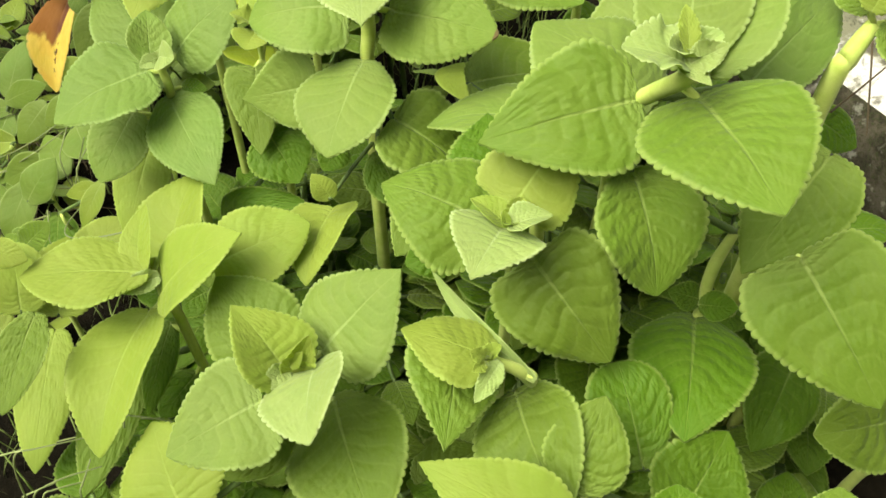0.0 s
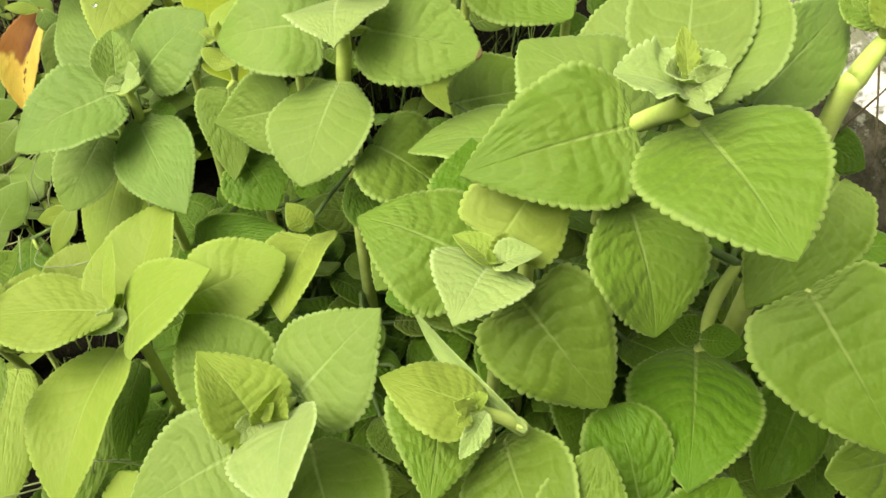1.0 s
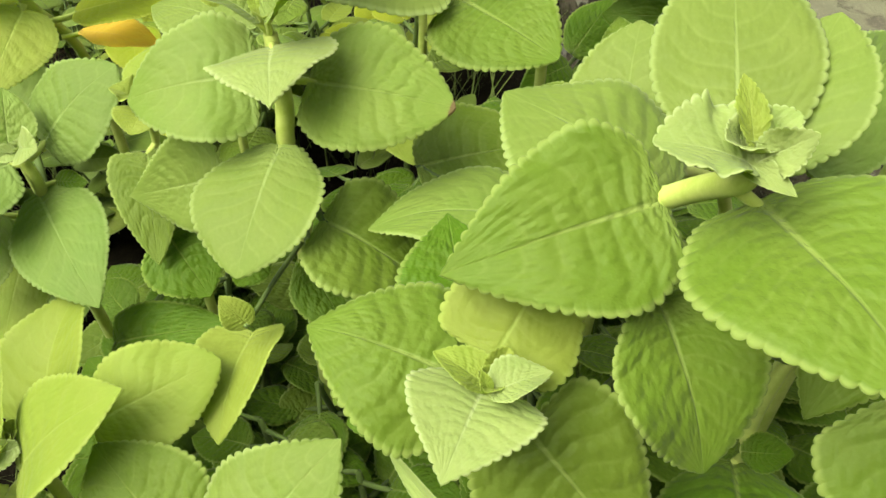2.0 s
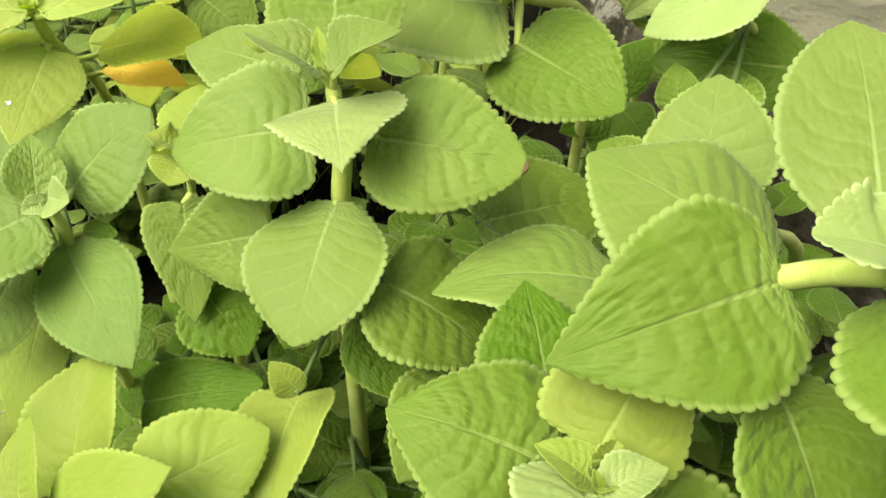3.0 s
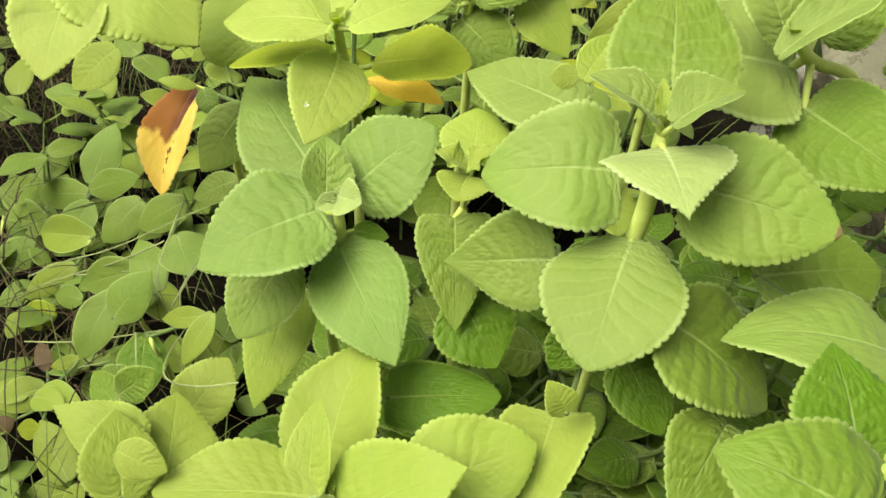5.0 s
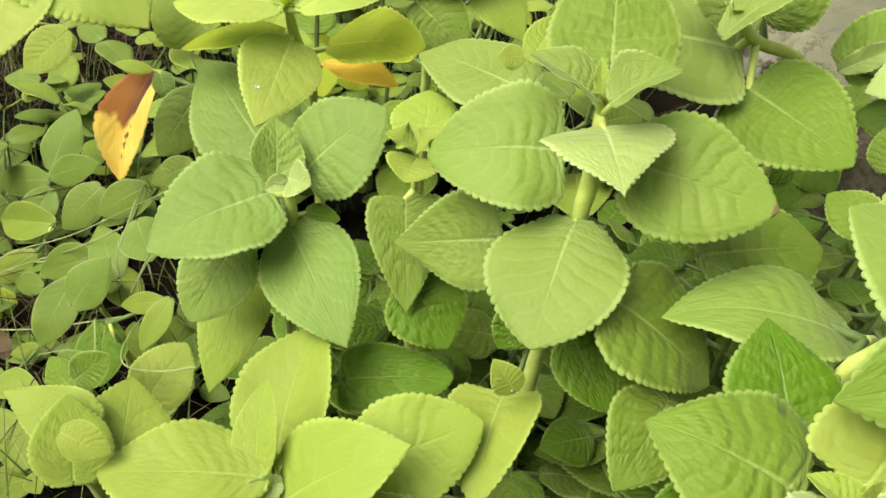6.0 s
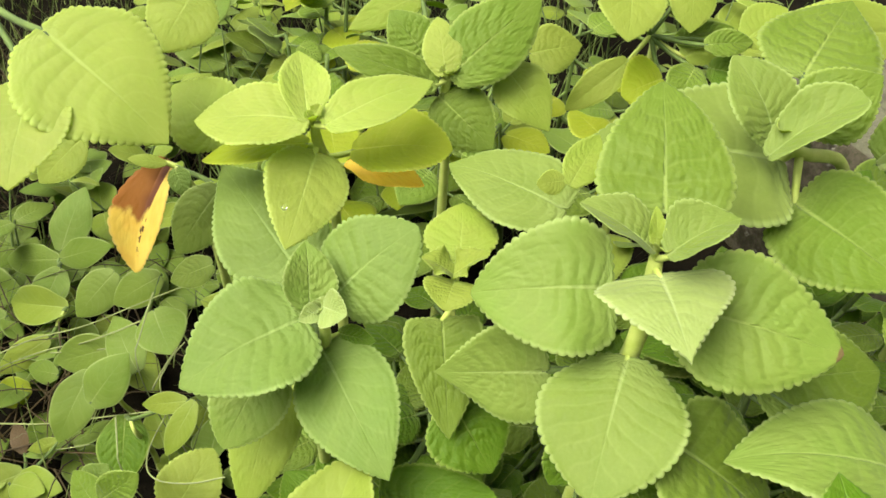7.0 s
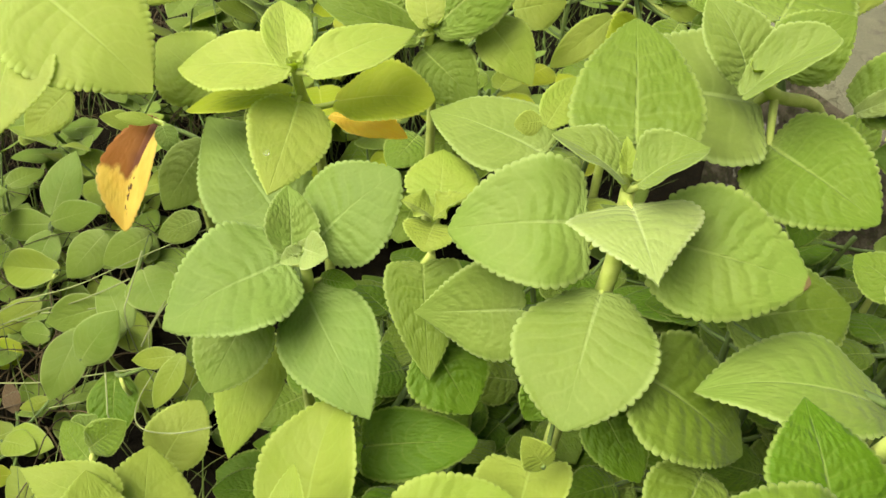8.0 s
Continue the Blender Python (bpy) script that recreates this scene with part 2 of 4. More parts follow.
VINE = blade_material("pale_grass_stalk", (0.26, 0.29, 0.11), (0.20, 0.24, 0.085))


# ---- shapes ----
def mesh_object(name, verts, faces, material, parent=None, smooth=True, label=""):
    mesh = bpy.data.meshes.new(name)
    mesh.from_pydata(verts, [], faces)
    mesh.materials.append(material)
    if smooth:
        mesh.polygons.foreach_set("use_smooth", [True] * len(mesh.polygons))
    ob = new(name, mesh)
    if parent:
        ob.parent = parent
        ob.matrix_parent_inverse = parent.matrix_basis.inverted()
    return tagged(ob, label)


def tube(points, radii, sides=8):
    """Verts and faces of a closed tube along a smoothed line."""
    pts = [Vector(p) for p in points]
    line, rad = [], []
    steps = 5
    for k in range(len(pts) - 1):
        p0, p1, p2, p3 = pts[max(k - 1, 0)], pts[k], pts[k + 1], pts[min(k + 2, len(pts) - 1)]
        for s in range(steps):
            t = s / steps
            line.append(0.5 * (2 * p1 + (p2 - p0) * t + (2 * p0 - 5 * p1 + 4 * p2 - p3) * t * t + (3 * p1 - p0 - 3 * p2 + p3) * t ** 3))
            rad.append(radii[k] + (radii[k + 1] - radii[k]) * t)
    line.append(pts[-1]), rad.append(radii[-1])
    verts, faces = [], []
    side = Vector((1, 0, 0))
    for k, p in enumerate(line):
        d = (line[min(k + 1, len(line) - 1)] - line[max(k - 1, 0)]).normalized()
        side = (side - d * side.dot(d))
        side = side.normalized() if side.length > 1e-4 else d.orthogonal().normalized()
        up = d.cross(side)
        for s in range(sides):
            w = 2 * math.pi * s / sides
            verts.append(p + rad[k] * (math.cos(w) * side + math.sin(w) * up))
    for k in range(len(line) - 1):
        for s in range(sides):
            q = (s + 1) % sides
            faces.append((k * sides + s, k * sides + q, (k + 1) * sides + q, (k + 1) * sides + s))
    faces.append(tuple(range(sides - 1, -1, -1)))
    faces.append(tuple((len(line) - 1) * sides + s for s in range(sides)))
    return verts, faces


def outline(rows, blunt, shoulder):
    """The right half of a leaf 1 long and 1 wide, from base to tip, at even steps along its edge."""
    u = (1 - np.cos(np.linspace(0, np.pi, 900))) / 2
    peak = shoulder / (shoulder + blunt)
    w = 0.5 * u ** shoulder * (1 - u) ** blunt / (peak ** shoulder * (1 - peak) ** blunt)
    y = u - 0.05 * np.exp(-((u - 0.03) / 0.05) ** 2) * (w > 0.02)
    run = np.r_[0, np.cumsum(np.hypot(np.diff(w), np.diff(y)))]
    at = np.linspace(0, run[-1], rows + 1)
    return np.interp(at, run, w), np.interp(at, run, y)


def leaf_mesh(length, width, cup, arch, wave, teeth, seed, fine=True, quilt=1.0, blunt=0.82, shoulder=0.46, twist=0.0, frill=1.0):
    """A closed leaf blade along +y, its upper face to +z: scalloped rim, bulges between side veins, a sunk midrib."""
    rng = np.random.default_rng(seed)
    per = 7 if fine else 3
    rows = (teeth or 10) * per
    cols = np.array([0, .035, .12, .26, .42, .58, .73, .85, .93, .975, 1.0]) if fine else np.array([0, .06, .3, .6, .86, 1.0])
    ox, oy = outline(rows, blunt, shoulder)
    ox, oy = ox * width, oy * length
    s = np.linspace(0, 1, rows + 1)
    tx, ty = np.gradient(ox), np.gradient(oy)
    size = np.hypot(tx, ty) + 1e-9
    nx, ny = ty / size, -tx / size
    if teeth:
        step = np.abs(np.sin(np.pi * s * teeth)) ** 0.6 - 0.62
        tall = (0.008 + 0.27 / teeth) * frill * width * (1 + 0.35 * np.sin(s * 23 + rng.uniform(0, 6))) * np.clip(s * 12, 0.1, 1) * np.clip((1 - s) * 9, 0.25, 1)
    else:
        step, tall = np.zeros_like(s), np.zeros_like(s)
    spine = length * (0.25 * s + 0.75 * s ** 2)
    ph = rng.uniform(0, 6.28, 6)
    lumps = [(rng.uniform(-9, 9), rng.uniform(3, 13), rng.uniform(0, 6.28)) for _ in range(5)]
    pleat = 9.5 * s + 0.3 * np.sin(5 * s + ph[4])
    layers = []
    for sign in (-1, 1):
        v = cols[None, :]
        x = v * ox[:, None] + (v ** 12) * (nx * step * tall)[:, None]
        y = (1 - v) * spine[:, None] + v * oy[:, None] + (v ** 12) * (ny * step * tall)[:, None]
        x[0], y[0], x[-1], y[-1] = 0, y[0, 0], 0, y[-1, 0]
        r = np.abs(x) / (0.5 * width)
        u = np.clip(y / length, 0, 1)
        z = cup * width * r ** 1.4 + arch * length * 4 * u * (1 - u)
        swell = 0.55 + 0.45 * np.sin(7 * v + 8 * s[:, None] + sign * ph[5]) * np.sin(4 * v - 5 * s[:, None] + ph[2])
        phase = pleat[:, None] - 0.8 * v ** 2 + 0.12 * sign + 0.15 * np.sin(7 * v + ph[3] + 4 * s[:, None])
        z += quilt * 0.0055 * width * (np.abs(np.sin(np.pi * phase)) ** 0.9 - 0.6) * swell * (v * (1 - v) * 4) ** 0.7 * (ox / (0.5 * width))[:, None]
        z += 0.004 * width * (step + 0.2)[:, None] * np.exp(-((v - 0.95) / 0.05) ** 2)
        z += 0.05 * (frill - 1) * width * r ** 3 * np.sin(u * 21 + ph[4] + sign)
        z += wave * width * r ** 2 * np.sin(u * 7.5 + ph[0] + sign * ph[1]) + 0.3 * wave * width * r ** 3 * np.sin(u * 17 + ph[2] * sign)
        z += 0.007 * width * sum(np.sin(kx * sign * x / width + ky * u + kp) for kx, ky, kp in lumps) * (0.3 + r)
        z -= 0.014 * width * np.clip((v - 0.88) / 0.12, 0, 1) ** 2
        z -= 0.012 * width * np.exp(-(v / 0.05) ** 2) * (1 - s[:, None])
        z += twist * sign * x * (u - 0.4 + 0.8 * np.sin(ph[3]))
        layers.append((sign * x, y, z, phase))
    n = len(cols)
    (xl, yl, zl, pl), (xr, yr, zr, pr) = layers
    x = np.concatenate([xl[:, :0:-1], xr], 1)
    y = np.concatenate([yl[:, :0:-1], yr], 1)
    z = np.concatenate([zl[:, :0:-1], zr], 1)
    phase = np.concatenate([pl[:, :0:-1], pr], 1)
    span = x.shape[1]
    v = np.concatenate([-cols[:0:-1], cols])
    thick = 0.0011 * (1 - 0.75 * np.abs(v) ** 3)[None, :] * (1 - 0.5 * s[:, None])
    top = np.stack([x, y, z], -1).reshape(-1, 3)
    low = np.stack([x, y, z - thick], -1).reshape(-1, 3)
    count = (rows + 1) * span
    i, j = np.meshgrid(np.arange(rows), np.arange(span - 1), indexing="ij")
    a = (i * span + j).ravel()
    quads = np.stack([a, a + 1, a + span + 1, a + span], 1)
    under = quads[:, ::-1] + count
    edge = np.concatenate([np.arange(rows) * span, ])
    left = np.stack([edge, edge + span, edge + span + count, edge + count], 1)
    edge = edge + span - 1
    right = np.stack([edge + span, edge, edge + count, edge + span + count], 1)
    faces = np.concatenate([quads, under, left, right])
    mesh = bpy.data.meshes.new("leaf")
    mesh.from_pydata(np.concatenate([top, low]).tolist(), [], faces.tolist())
    mesh.polygons.foreach_set("use_smooth", np.ones(len(faces), bool))
    loops = faces.ravel() % count
    flat = np.stack([x.ravel() / width + 0.5, y.ravel() / length], -1)[loops]
    grow = np.stack([np.broadcast_to(v * 0.5 + 0.5, x.shape).ravel(), np.broadcast_to(s[:, None], x.shape).ravel()], -1)[loops]
    rib = np.stack([phase.ravel() / 16, np.broadcast_to(np.abs(v), x.shape).ravel()], -1)[loops]
    for name, values in (("flat", flat), ("grow", grow), ("rib", rib)):
        mesh.uv_layers.new(name=name).data.foreach_set("uv", values.astype(np.float32).ravel())
    return mesh


def frame_of(base, tip, roll):
    b, t = Vector(base), Vector(tip)
    ahead = (t - b).normalized()
    side = ahead.cross(Vector((0, 0, 1)))
    side = side.normalized() if side.length > 1e-3 else Vector((1, 0, 0))
    up = side.cross(ahead)
    c, s = math.cos(radians(roll)), math.sin(radians(roll))
    x = side * c + up * s
    m = Matrix((x, ahead, x.cross(ahead))).transposed().to_4x4()
    m.translation = b
    return m, (t - b).length


# ---- ground and wall ----
def ground_height(x, y):
    return 0.018 * noise.noise(Vector((x * 3, y * 3, 0.3))) + 0.007 * noise.noise(Vector((x * 17, y * 17, 4.1)))


def build_ground():
    near = np.concatenate([np.linspace(-40, -2.2, 10), np.linspace(-1.8, 1.8, 110), np.linspace(2.2, 40, 10)])
    ys = np.concatenate([np.linspace(-40, -1.2, 10), np.linspace(-0.9, 2.6, 110), np.linspace(3, 60, 12)])
    verts = [(x, y, ground_height(x, y)) for y in ys for x in near]
    w = len(near)
    faces = [(r * w + c, r * w + c + 1, (r + 1) * w + c + 1, (r + 1) * w + c) for r in range(len(ys) - 1) for c in range(w - 1)]
    tagged(mesh_object("ground", verts, faces, SOIL), "dark crumbly garden soil, blackened further for the shade under the plants", "ground", kind="structure")


def build_wall():
    """A low concrete border beside the bed, its rim chipped and uneven."""
    start, end, wide = Vector((1.16, -1.28, 0)), Vector((0.203, 1.02, 0)), 0.36
    along = end - start
    across = Vector((along.y, -along.x, 0)).normalized()
    n, prof = 420, [(0.035, -0.05), (0.022, 0.07), (0.012, 0.15), (0.0, 0.215), (0.008, 0.242), (0.03, 0.257), (0.07, 0.262), (0.14, 0.264), (0.22, 0.263), (0.30, 0.262), (0.34, 0.258), (wide, 0.23), (wide, -0.05)]
    verts, faces = [], []
    for k in range(n + 1):
        p = start + along * (k / n)
        for off, z in prof:
            q = p + across * off + Vector((0, 0, z))
            rough = 0.010 * noise.noise(q * 22) + 0.014 * noise.noise(q * 7) + 0.004 * noise.noise(q * 70)
            verts.append(q + (Vector((0, 0, 0.7)) - across) * rough)
    m = len(prof)
    for k in range(n):
        for s in range(m - 1):
            faces.append((k * m + s, k * m + s + 1, (k + 1) * m + s + 1, (k + 1) * m + s))
    faces.append(tuple(range(m - 1, -1, -1)))
    faces.append(tuple(n * m + s for s in range(m)))
    wall = mesh_object("low_wall", verts, faces, CONCRETE)
    wall.data.materials.append(MOSSY_SHADED)
    # the front faces get the dark material, moss and painted shade together
    for k in range(n):
        for s in range(4):
            wall.data.polygons[k * (m - 1) + s].material_index = 1
    tagged(wall, "low pale concrete border wall, stained and chipped", "wall", kind="structure")


def build_unseen_wall(name, x0, x1, y0, y1, tall, label):
    """A plain rendered wall, out of view, added to block low sky light on one side."""
    verts = [(x, y, z) for x in (x0, x1) for y in (y0, y1) for z in (-0.1, tall)]
    faces = [(0, 1, 3, 2), (4, 6, 7, 5), (0, 4, 5, 1), (2, 3, 7, 6), (1, 5, 7, 3), (0, 2, 6, 4)]
    tagged(mesh_object(name, verts, faces, RENDERED, smooth=False), label, "wall", kind="structure")


build_ground()
build_wall()
# four unseen walls, added to keep low sky light off the bed
build_unseen_wall("unseen_wall_east", 1.6, 1.8, -1.5, 3.2, 2.4, "unseen plain grey rendered wall added beyond the border to block light")
build_unseen_wall("unseen_wall_south", -2.2, 1.596, -1.5, -1.3, 1.8, "unseen plain grey rendered wall added behind the camera to block light")
build_unseen_wall("unseen_wall_west", -2.2, -2.0, -1.296, 3.2, 1.6, "unseen plain grey rendered wall added beside the grass to block light")
build_unseen_wall("unseen_wall_north", -1.996, 1.596, 3.0, 3.2, 1.8, "unseen plain grey rendered wall added behind the bed to block light")


# ---- mint plants ----
SEED = [100]


def herb(label, foot, stem, thick=1.0, name="mint_plant", skin=STALK):
    """A plant: an Empty at its foot with its stem, whose places run from the top down to the soil."""
    x, y = foot
    z = ground_height(x, y)
    plant = new(name)
    plant.matrix_basis = pose(x, y, z)
    tagged(plant, label, *(("plant", "mint plants in the bed") if name == "mint_plant" else ("weed", "creeping weeds in the grass")))
    line = [Vector(p) for p in stem]
    line[0] = line[0].lerp(line[1], min(0.5, 0.006 / (line[0] - line[1]).length))
    low = line[-1]
    line += [low.lerp(Vector((x, y, z)), 0.5) + Vector((0, 0.008, 0)), Vector((x, y, z - 0.015))]
    radii = [0.0026] + [0.0036] * (len(line) - 3) + [0.0045, 0.005]
    mesh_object("stem", *tube(line, [thick * r for r in radii], 10), skin, plant)
    plant["nodes"] = [c for p in line for c in p]
    return plant


def leaf(plant, tone, base, tip, width, roll, cup=None, arch=None, teeth=None, wave=None, blunt=None, shoulder=None, fine=True, stalk=True, name="leaf", label=""):
    """One leaf with its petiole, from the point where the blade begins to its tip."""
    SEED[0] += 1
    rng = random.Random(SEED[0])
    m, length = frame_of(base, tip, roll)
    cup = rng.choice((-1, 1)) * rng.uniform(0.02, 0.06) if cup is None else cup
    free = arch is None
    arch = rng.uniform(0.03, 0.08) if free else arch
    size = max(length, width)
    teeth = max(9, round(9 + size * 225)) if teeth is None else teeth
    mesh = leaf_mesh(length, width, cup, arch, rng.uniform(0.010, 0.022) if wave is None else wave, teeth, SEED[0], fine, 0.25 if teeth in (0, 16) else 0.5 if (wave or 0) >= 0.1 else 1.0, blunt=rng.uniform(0.80, 0.95) if blunt is None else blunt, shoulder=rng.uniform(0.48, 0.58) if shoulder is None else shoulder, twist=rng.uniform(-0.15, 0.15) if free else 0.0, frill=2.0 if (wave or 0) >= 0.1 else 1.0)
    mesh.materials.append(tone)
    ob = new(name, mesh)
    ob.parent = plant
    ob.matrix_parent_inverse = plant.matrix_basis.inverted()
    ob.matrix_basis = m
    if label:
        tagged(ob, label)
    if stalk:
        nodes = [Vector(plant["nodes"][k:k + 3]) for k in range(0, len(plant["nodes"]), 3)]
        b = Vector(base)
        best = min((nodes[k].lerp(nodes[k + 1], s / 8) for k in range(len(nodes) - 1) for s in range(9)), key=lambda p: (p - b).length)
        if 0.003 < (best - b).length < 0.09:
            r = 0.0011 + 0.014 * size
            inside = b + (Vector(tip) - b).normalized() * 0.06 * length - m.col[2].to_3d() * (r + 0.0006)
            mid = best.lerp(b, 0.55) - m.col[2].to_3d() * 0.08 * (best - b).length
            verts, faces = tube([best, mid, b - m.col[2].to_3d() * r * 0.9, inside], [r * 1.15, r, r * 0.9, r * 0.4], 7)
            inv = m.inverted()
            # petioles of low shoots take the darker stalk colour as painted shade
            petiole = mesh_object("petiole", [inv @ v for v in verts], faces, STALK if fine and teeth and (best - b).length < 0.032 else THIN_OR_SHADED_STALK)
            petiole.parent = ob
    return ob


def whorl(plant, top, long, tone, turn):
    """The heart of a shoot: two pairs of small frilled leaves that stand half open, one pair inside the other."""
    up = Vector((0.0, -0.3, 0.95))
    for pair, (size, spread) in enumerate(((1.0, 0.75), (0.6, 0.4))):
        for side in (0, math.pi):
            w = radians(turn) + pair * math.pi / 2 + side
            out = Vector((math.cos(w), math.sin(w), 0))
            base = Vector(top) + out * 0.0012 + up * 0.001 * pair
            way = (up + out * spread * 1.3).normalized()
            m, _ = frame_of(base, base + way, 0)
            facing = math.degrees(math.atan2(-out.dot(m.col[0].to_3d()), -out.dot(m.col[2].to_3d())))
            leaf(plant, tone, base, base + way * long * size, long * size * 0.9, -facing, cup=0.34, wave=0.11, shoulder=0.42, blunt=0.55, stalk=False)


plant = herb("tall broadleaf mint plant with large scalloped leaves", (0.067, 0.391), [(0.106, 0.297, 0.480), (0.107, 0.299, 0.469), (0.100, 0.328, 0.440), (0.067, 0.371, 0.381)], thick=1.20)
leaf(plant, GREEN, (0.096, 0.326, 0.440), (0.021, 0.312, 0.425), 0.067, 35, cup=0.05, arch=0.05, blunt=1.01, shoulder=0.35)
leaf(plant, GREEN, (0.115, 0.297, 0.461), (0.131, 0.224, 0.459), 0.073, -14, cup=0.02, arch=0.06, blunt=0.91, shoulder=0.43)
leaf(plant, SOFT, (0.122, 0.311, 0.464), (0.152, 0.350, 0.494), 0.044, 10, cup=0.03, arch=0.06, blunt=0.83, shoulder=0.59)
leaf(plant, SOFT, (0.111, 0.311, 0.469), (0.129, 0.387, 0.497), 0.053, 13, cup=-.03, blunt=.75)
leaf(plant, BLUE, (0.155, 0.343, 0.439), (0.214, 0.403, 0.457), 0.045, -31)
leaf(plant, PALE, (0.106, 0.291, 0.480), (0.077, 0.294, 0.488), 0.028, 14, cup=0.27, arch=0.07, blunt=0.76, shoulder=0.74, wave=.1)
leaf(plant, LIME, (0.104, 0.292, 0.487), (0.103, 0.306, 0.500), 0.009, 3, cup=.18, wave=.1)
leaf(plant, PALE, (0.105, 0.289, 0.483), (0.117, 0.285, 0.494), 0.013, -60, cup=.15, wave=.2)
leaf(plant, PALE, (0.102, 0.294, 0.481), (0.111, 0.276, 0.481), 0.008, -36, cup=.15)
whorl(plant, (0.106, 0.297, 0.480), 0.016, PALE, 20)
plant = herb("broadleaf mint plant with pale green scalloped leaves", (0.181, 0.457), [(0.116, 0.385, 0.411), (0.181, 0.437, 0.339)])
leaf(plant, SOFT, (0.114, 0.361, 0.413), (0.055, 0.407, 0.435), 0.090, 5, cup=-0.05, arch=0.07, blunt=0.86, shoulder=0.54)
leaf(plant, SOFT, (0.110, 0.413, 0.399), (0.124, 0.455, 0.440), 0.058, 16, cup=0.01, arch=0.06, blunt=0.82, shoulder=0.52, stalk=False)
leaf(plant, GREEN, (0.094, 0.440, 0.398), (0.079, 0.468, 0.398), 0.025, 40)
plant = herb("bushy mint plant with a tight rosette of scalloped leaves", (0.045, 0.357), [(0.038, 0.292, 0.393), (0.041, 0.302, 0.369), (0.045, 0.337, 0.290)])
leaf(plant, GREEN, (0.026, 0.308, 0.378), (-0.028, 0.331, 0.384), 0.069, 17, cup=-0.09, arch=0.11, blunt=0.91, shoulder=0.26)
leaf(plant, LIME, (0.039, 0.300, 0.397), (0.073, 0.338, 0.423), 0.051, -21, cup=-0.02, arch=0.05, blunt=0.99, shoulder=0.20)
leaf(plant, GREEN, (0.050, 0.287, 0.371), (0.090, 0.257, 0.327), 0.066, -39, cup=-0.08, arch=0.06, blunt=0.77, shoulder=0.24)
leaf(plant, PALE, (0.034, 0.290, 0.392), (0.017, 0.254, 0.393), 0.048, 5, cup=0.08, arch=0.06, blunt=1.11, shoulder=0.35)
leaf(plant, LIME, (0.035, 0.290, 0.393), (0.018, 0.301, 0.400), 0.016, 1, cup=0.26, arch=0.07, blunt=0.89, shoulder=0.48, wave=.06)
leaf(plant, PALE, (0.036, 0.284, 0.397), (0.057, 0.288, 0.401), 0.017, -3, cup=0.28, arch=0.06, blunt=1.00, shoulder=0.45, wave=.06)
leaf(plant, LIME, (0.035, 0.284, 0.397), (0.033, 0.287, 0.405), 0.005, 21, cup=.25, wave=.1)
leaf(plant, DEEP_SHADED, (0.010, 0.328, 0.338), (-0.017, 0.322, 0.332), 0.028, 43)
whorl(plant, (0.038, 0.292, 0.393), 0.012, LIME, 60)
plant = herb("low mint plant with a curled leaf and a small rosette", (0.060, 0.297), [(0.025, 0.242, 0.351), (0.047, 0.247, 0.328), (0.060, 0.277, 0.258)])
leaf(plant, LIME, (0.029, 0.245, 0.346), (-0.016, 0.257, 0.354), 0.041, 1, cup=-0.08, arch=0.04, blunt=0.90, shoulder=0.43)
leaf(plant, PALE, (0.048, 0.241, 0.336), (-0.002, 0.303, 0.348), 0.013, 68, cup=.12)
leaf(plant, GREEN, (0.042, 0.249, 0.311), (0.062, 0.182, 0.302), 0.059, -31, cup=0.06, arch=0.08, blunt=0.90, shoulder=0.49)
leaf(plant, GREEN, (0.012, 0.270, 0.328), (0.005, 0.210, 0.319), 0.053, 15, cup=-0.00, arch=0.06, blunt=1.15, shoulder=0.37)
leaf(plant, PALE, (0.031, 0.237, 0.353), (0.019, 0.218, 0.348), 0.011, 23, cup=.18, wave=.1)
leaf(plant, LIME, (0.024, 0.236, 0.359), (0.017, 0.235, 0.365), 0.008, 53, cup=.18, wave=.1)
leaf(plant, LIME, (0.024, 0.234, 0.357), (0.018, 0.228, 0.358), 0.007, 32, cup=.18, wave=.1)
whorl(plant, (0.025, 0.242, 0.351), 0.009, LIME, 30)
plant = herb("dark green mint plant with small side shoots", (0.156, 0.337), [(0.163, 0.319, 0.366), (0.156, 0.317, 0.340), (0.155, 0.317, 0.320), (0.156, 0.317, 0.292)])
leaf(plant, DEEP_SHADED, (0.152, 0.313, 0.296), (0.129, 0.230, 0.295), 0.070, -2, cup=0.01, arch=0.08, blunt=0.97, shoulder=0.64)
leaf(plant, DEEP_SHADED, (0.151, 0.309, 0.312), (0.171, 0.304, 0.315), 0.018, -45)
leaf(plant, DEEP_SHADED, (0.153, 0.315, 0.310), (0.134, 0.318, 0.314), 0.018, 44)
leaf(plant, GREEN, (0.097, 0.309, 0.410), (0.109, 0.268, 0.365), 0.056, -2, cup=0.12, arch=0.10, blunt=0.80, shoulder=0.52)
plant = herb("green mint plant with a large hanging leaf", (0.226, 0.350), [(0.179, 0.283, 0.376), (0.203, 0.308, 0.304), (0.226, 0.330, 0.255)])
leaf(plant, GREEN, (0.181, 0.284, 0.376), (0.217, 0.228, 0.328), 0.077, -29, cup=-0.03, arch=0.05, blunt=0.82, shoulder=0.24)
leaf(plant, GREEN, (0.205, 0.335, 0.399), (0.162, 0.298, 0.349), 0.057, 12, cup=-0.00, arch=0.05, blunt=0.96, shoulder=0.37, stalk=False)
leaf(plant, DEEP_SHADED, (0.218, 0.389, 0.385), (0.248, 0.384, 0.366), 0.027, -49, stalk=False)
plant = herb("low mint plant with overlapping green leaves", (0.090, 0.261), [(0.067, 0.205, 0.300), (0.090, 0.241, 0.223)])
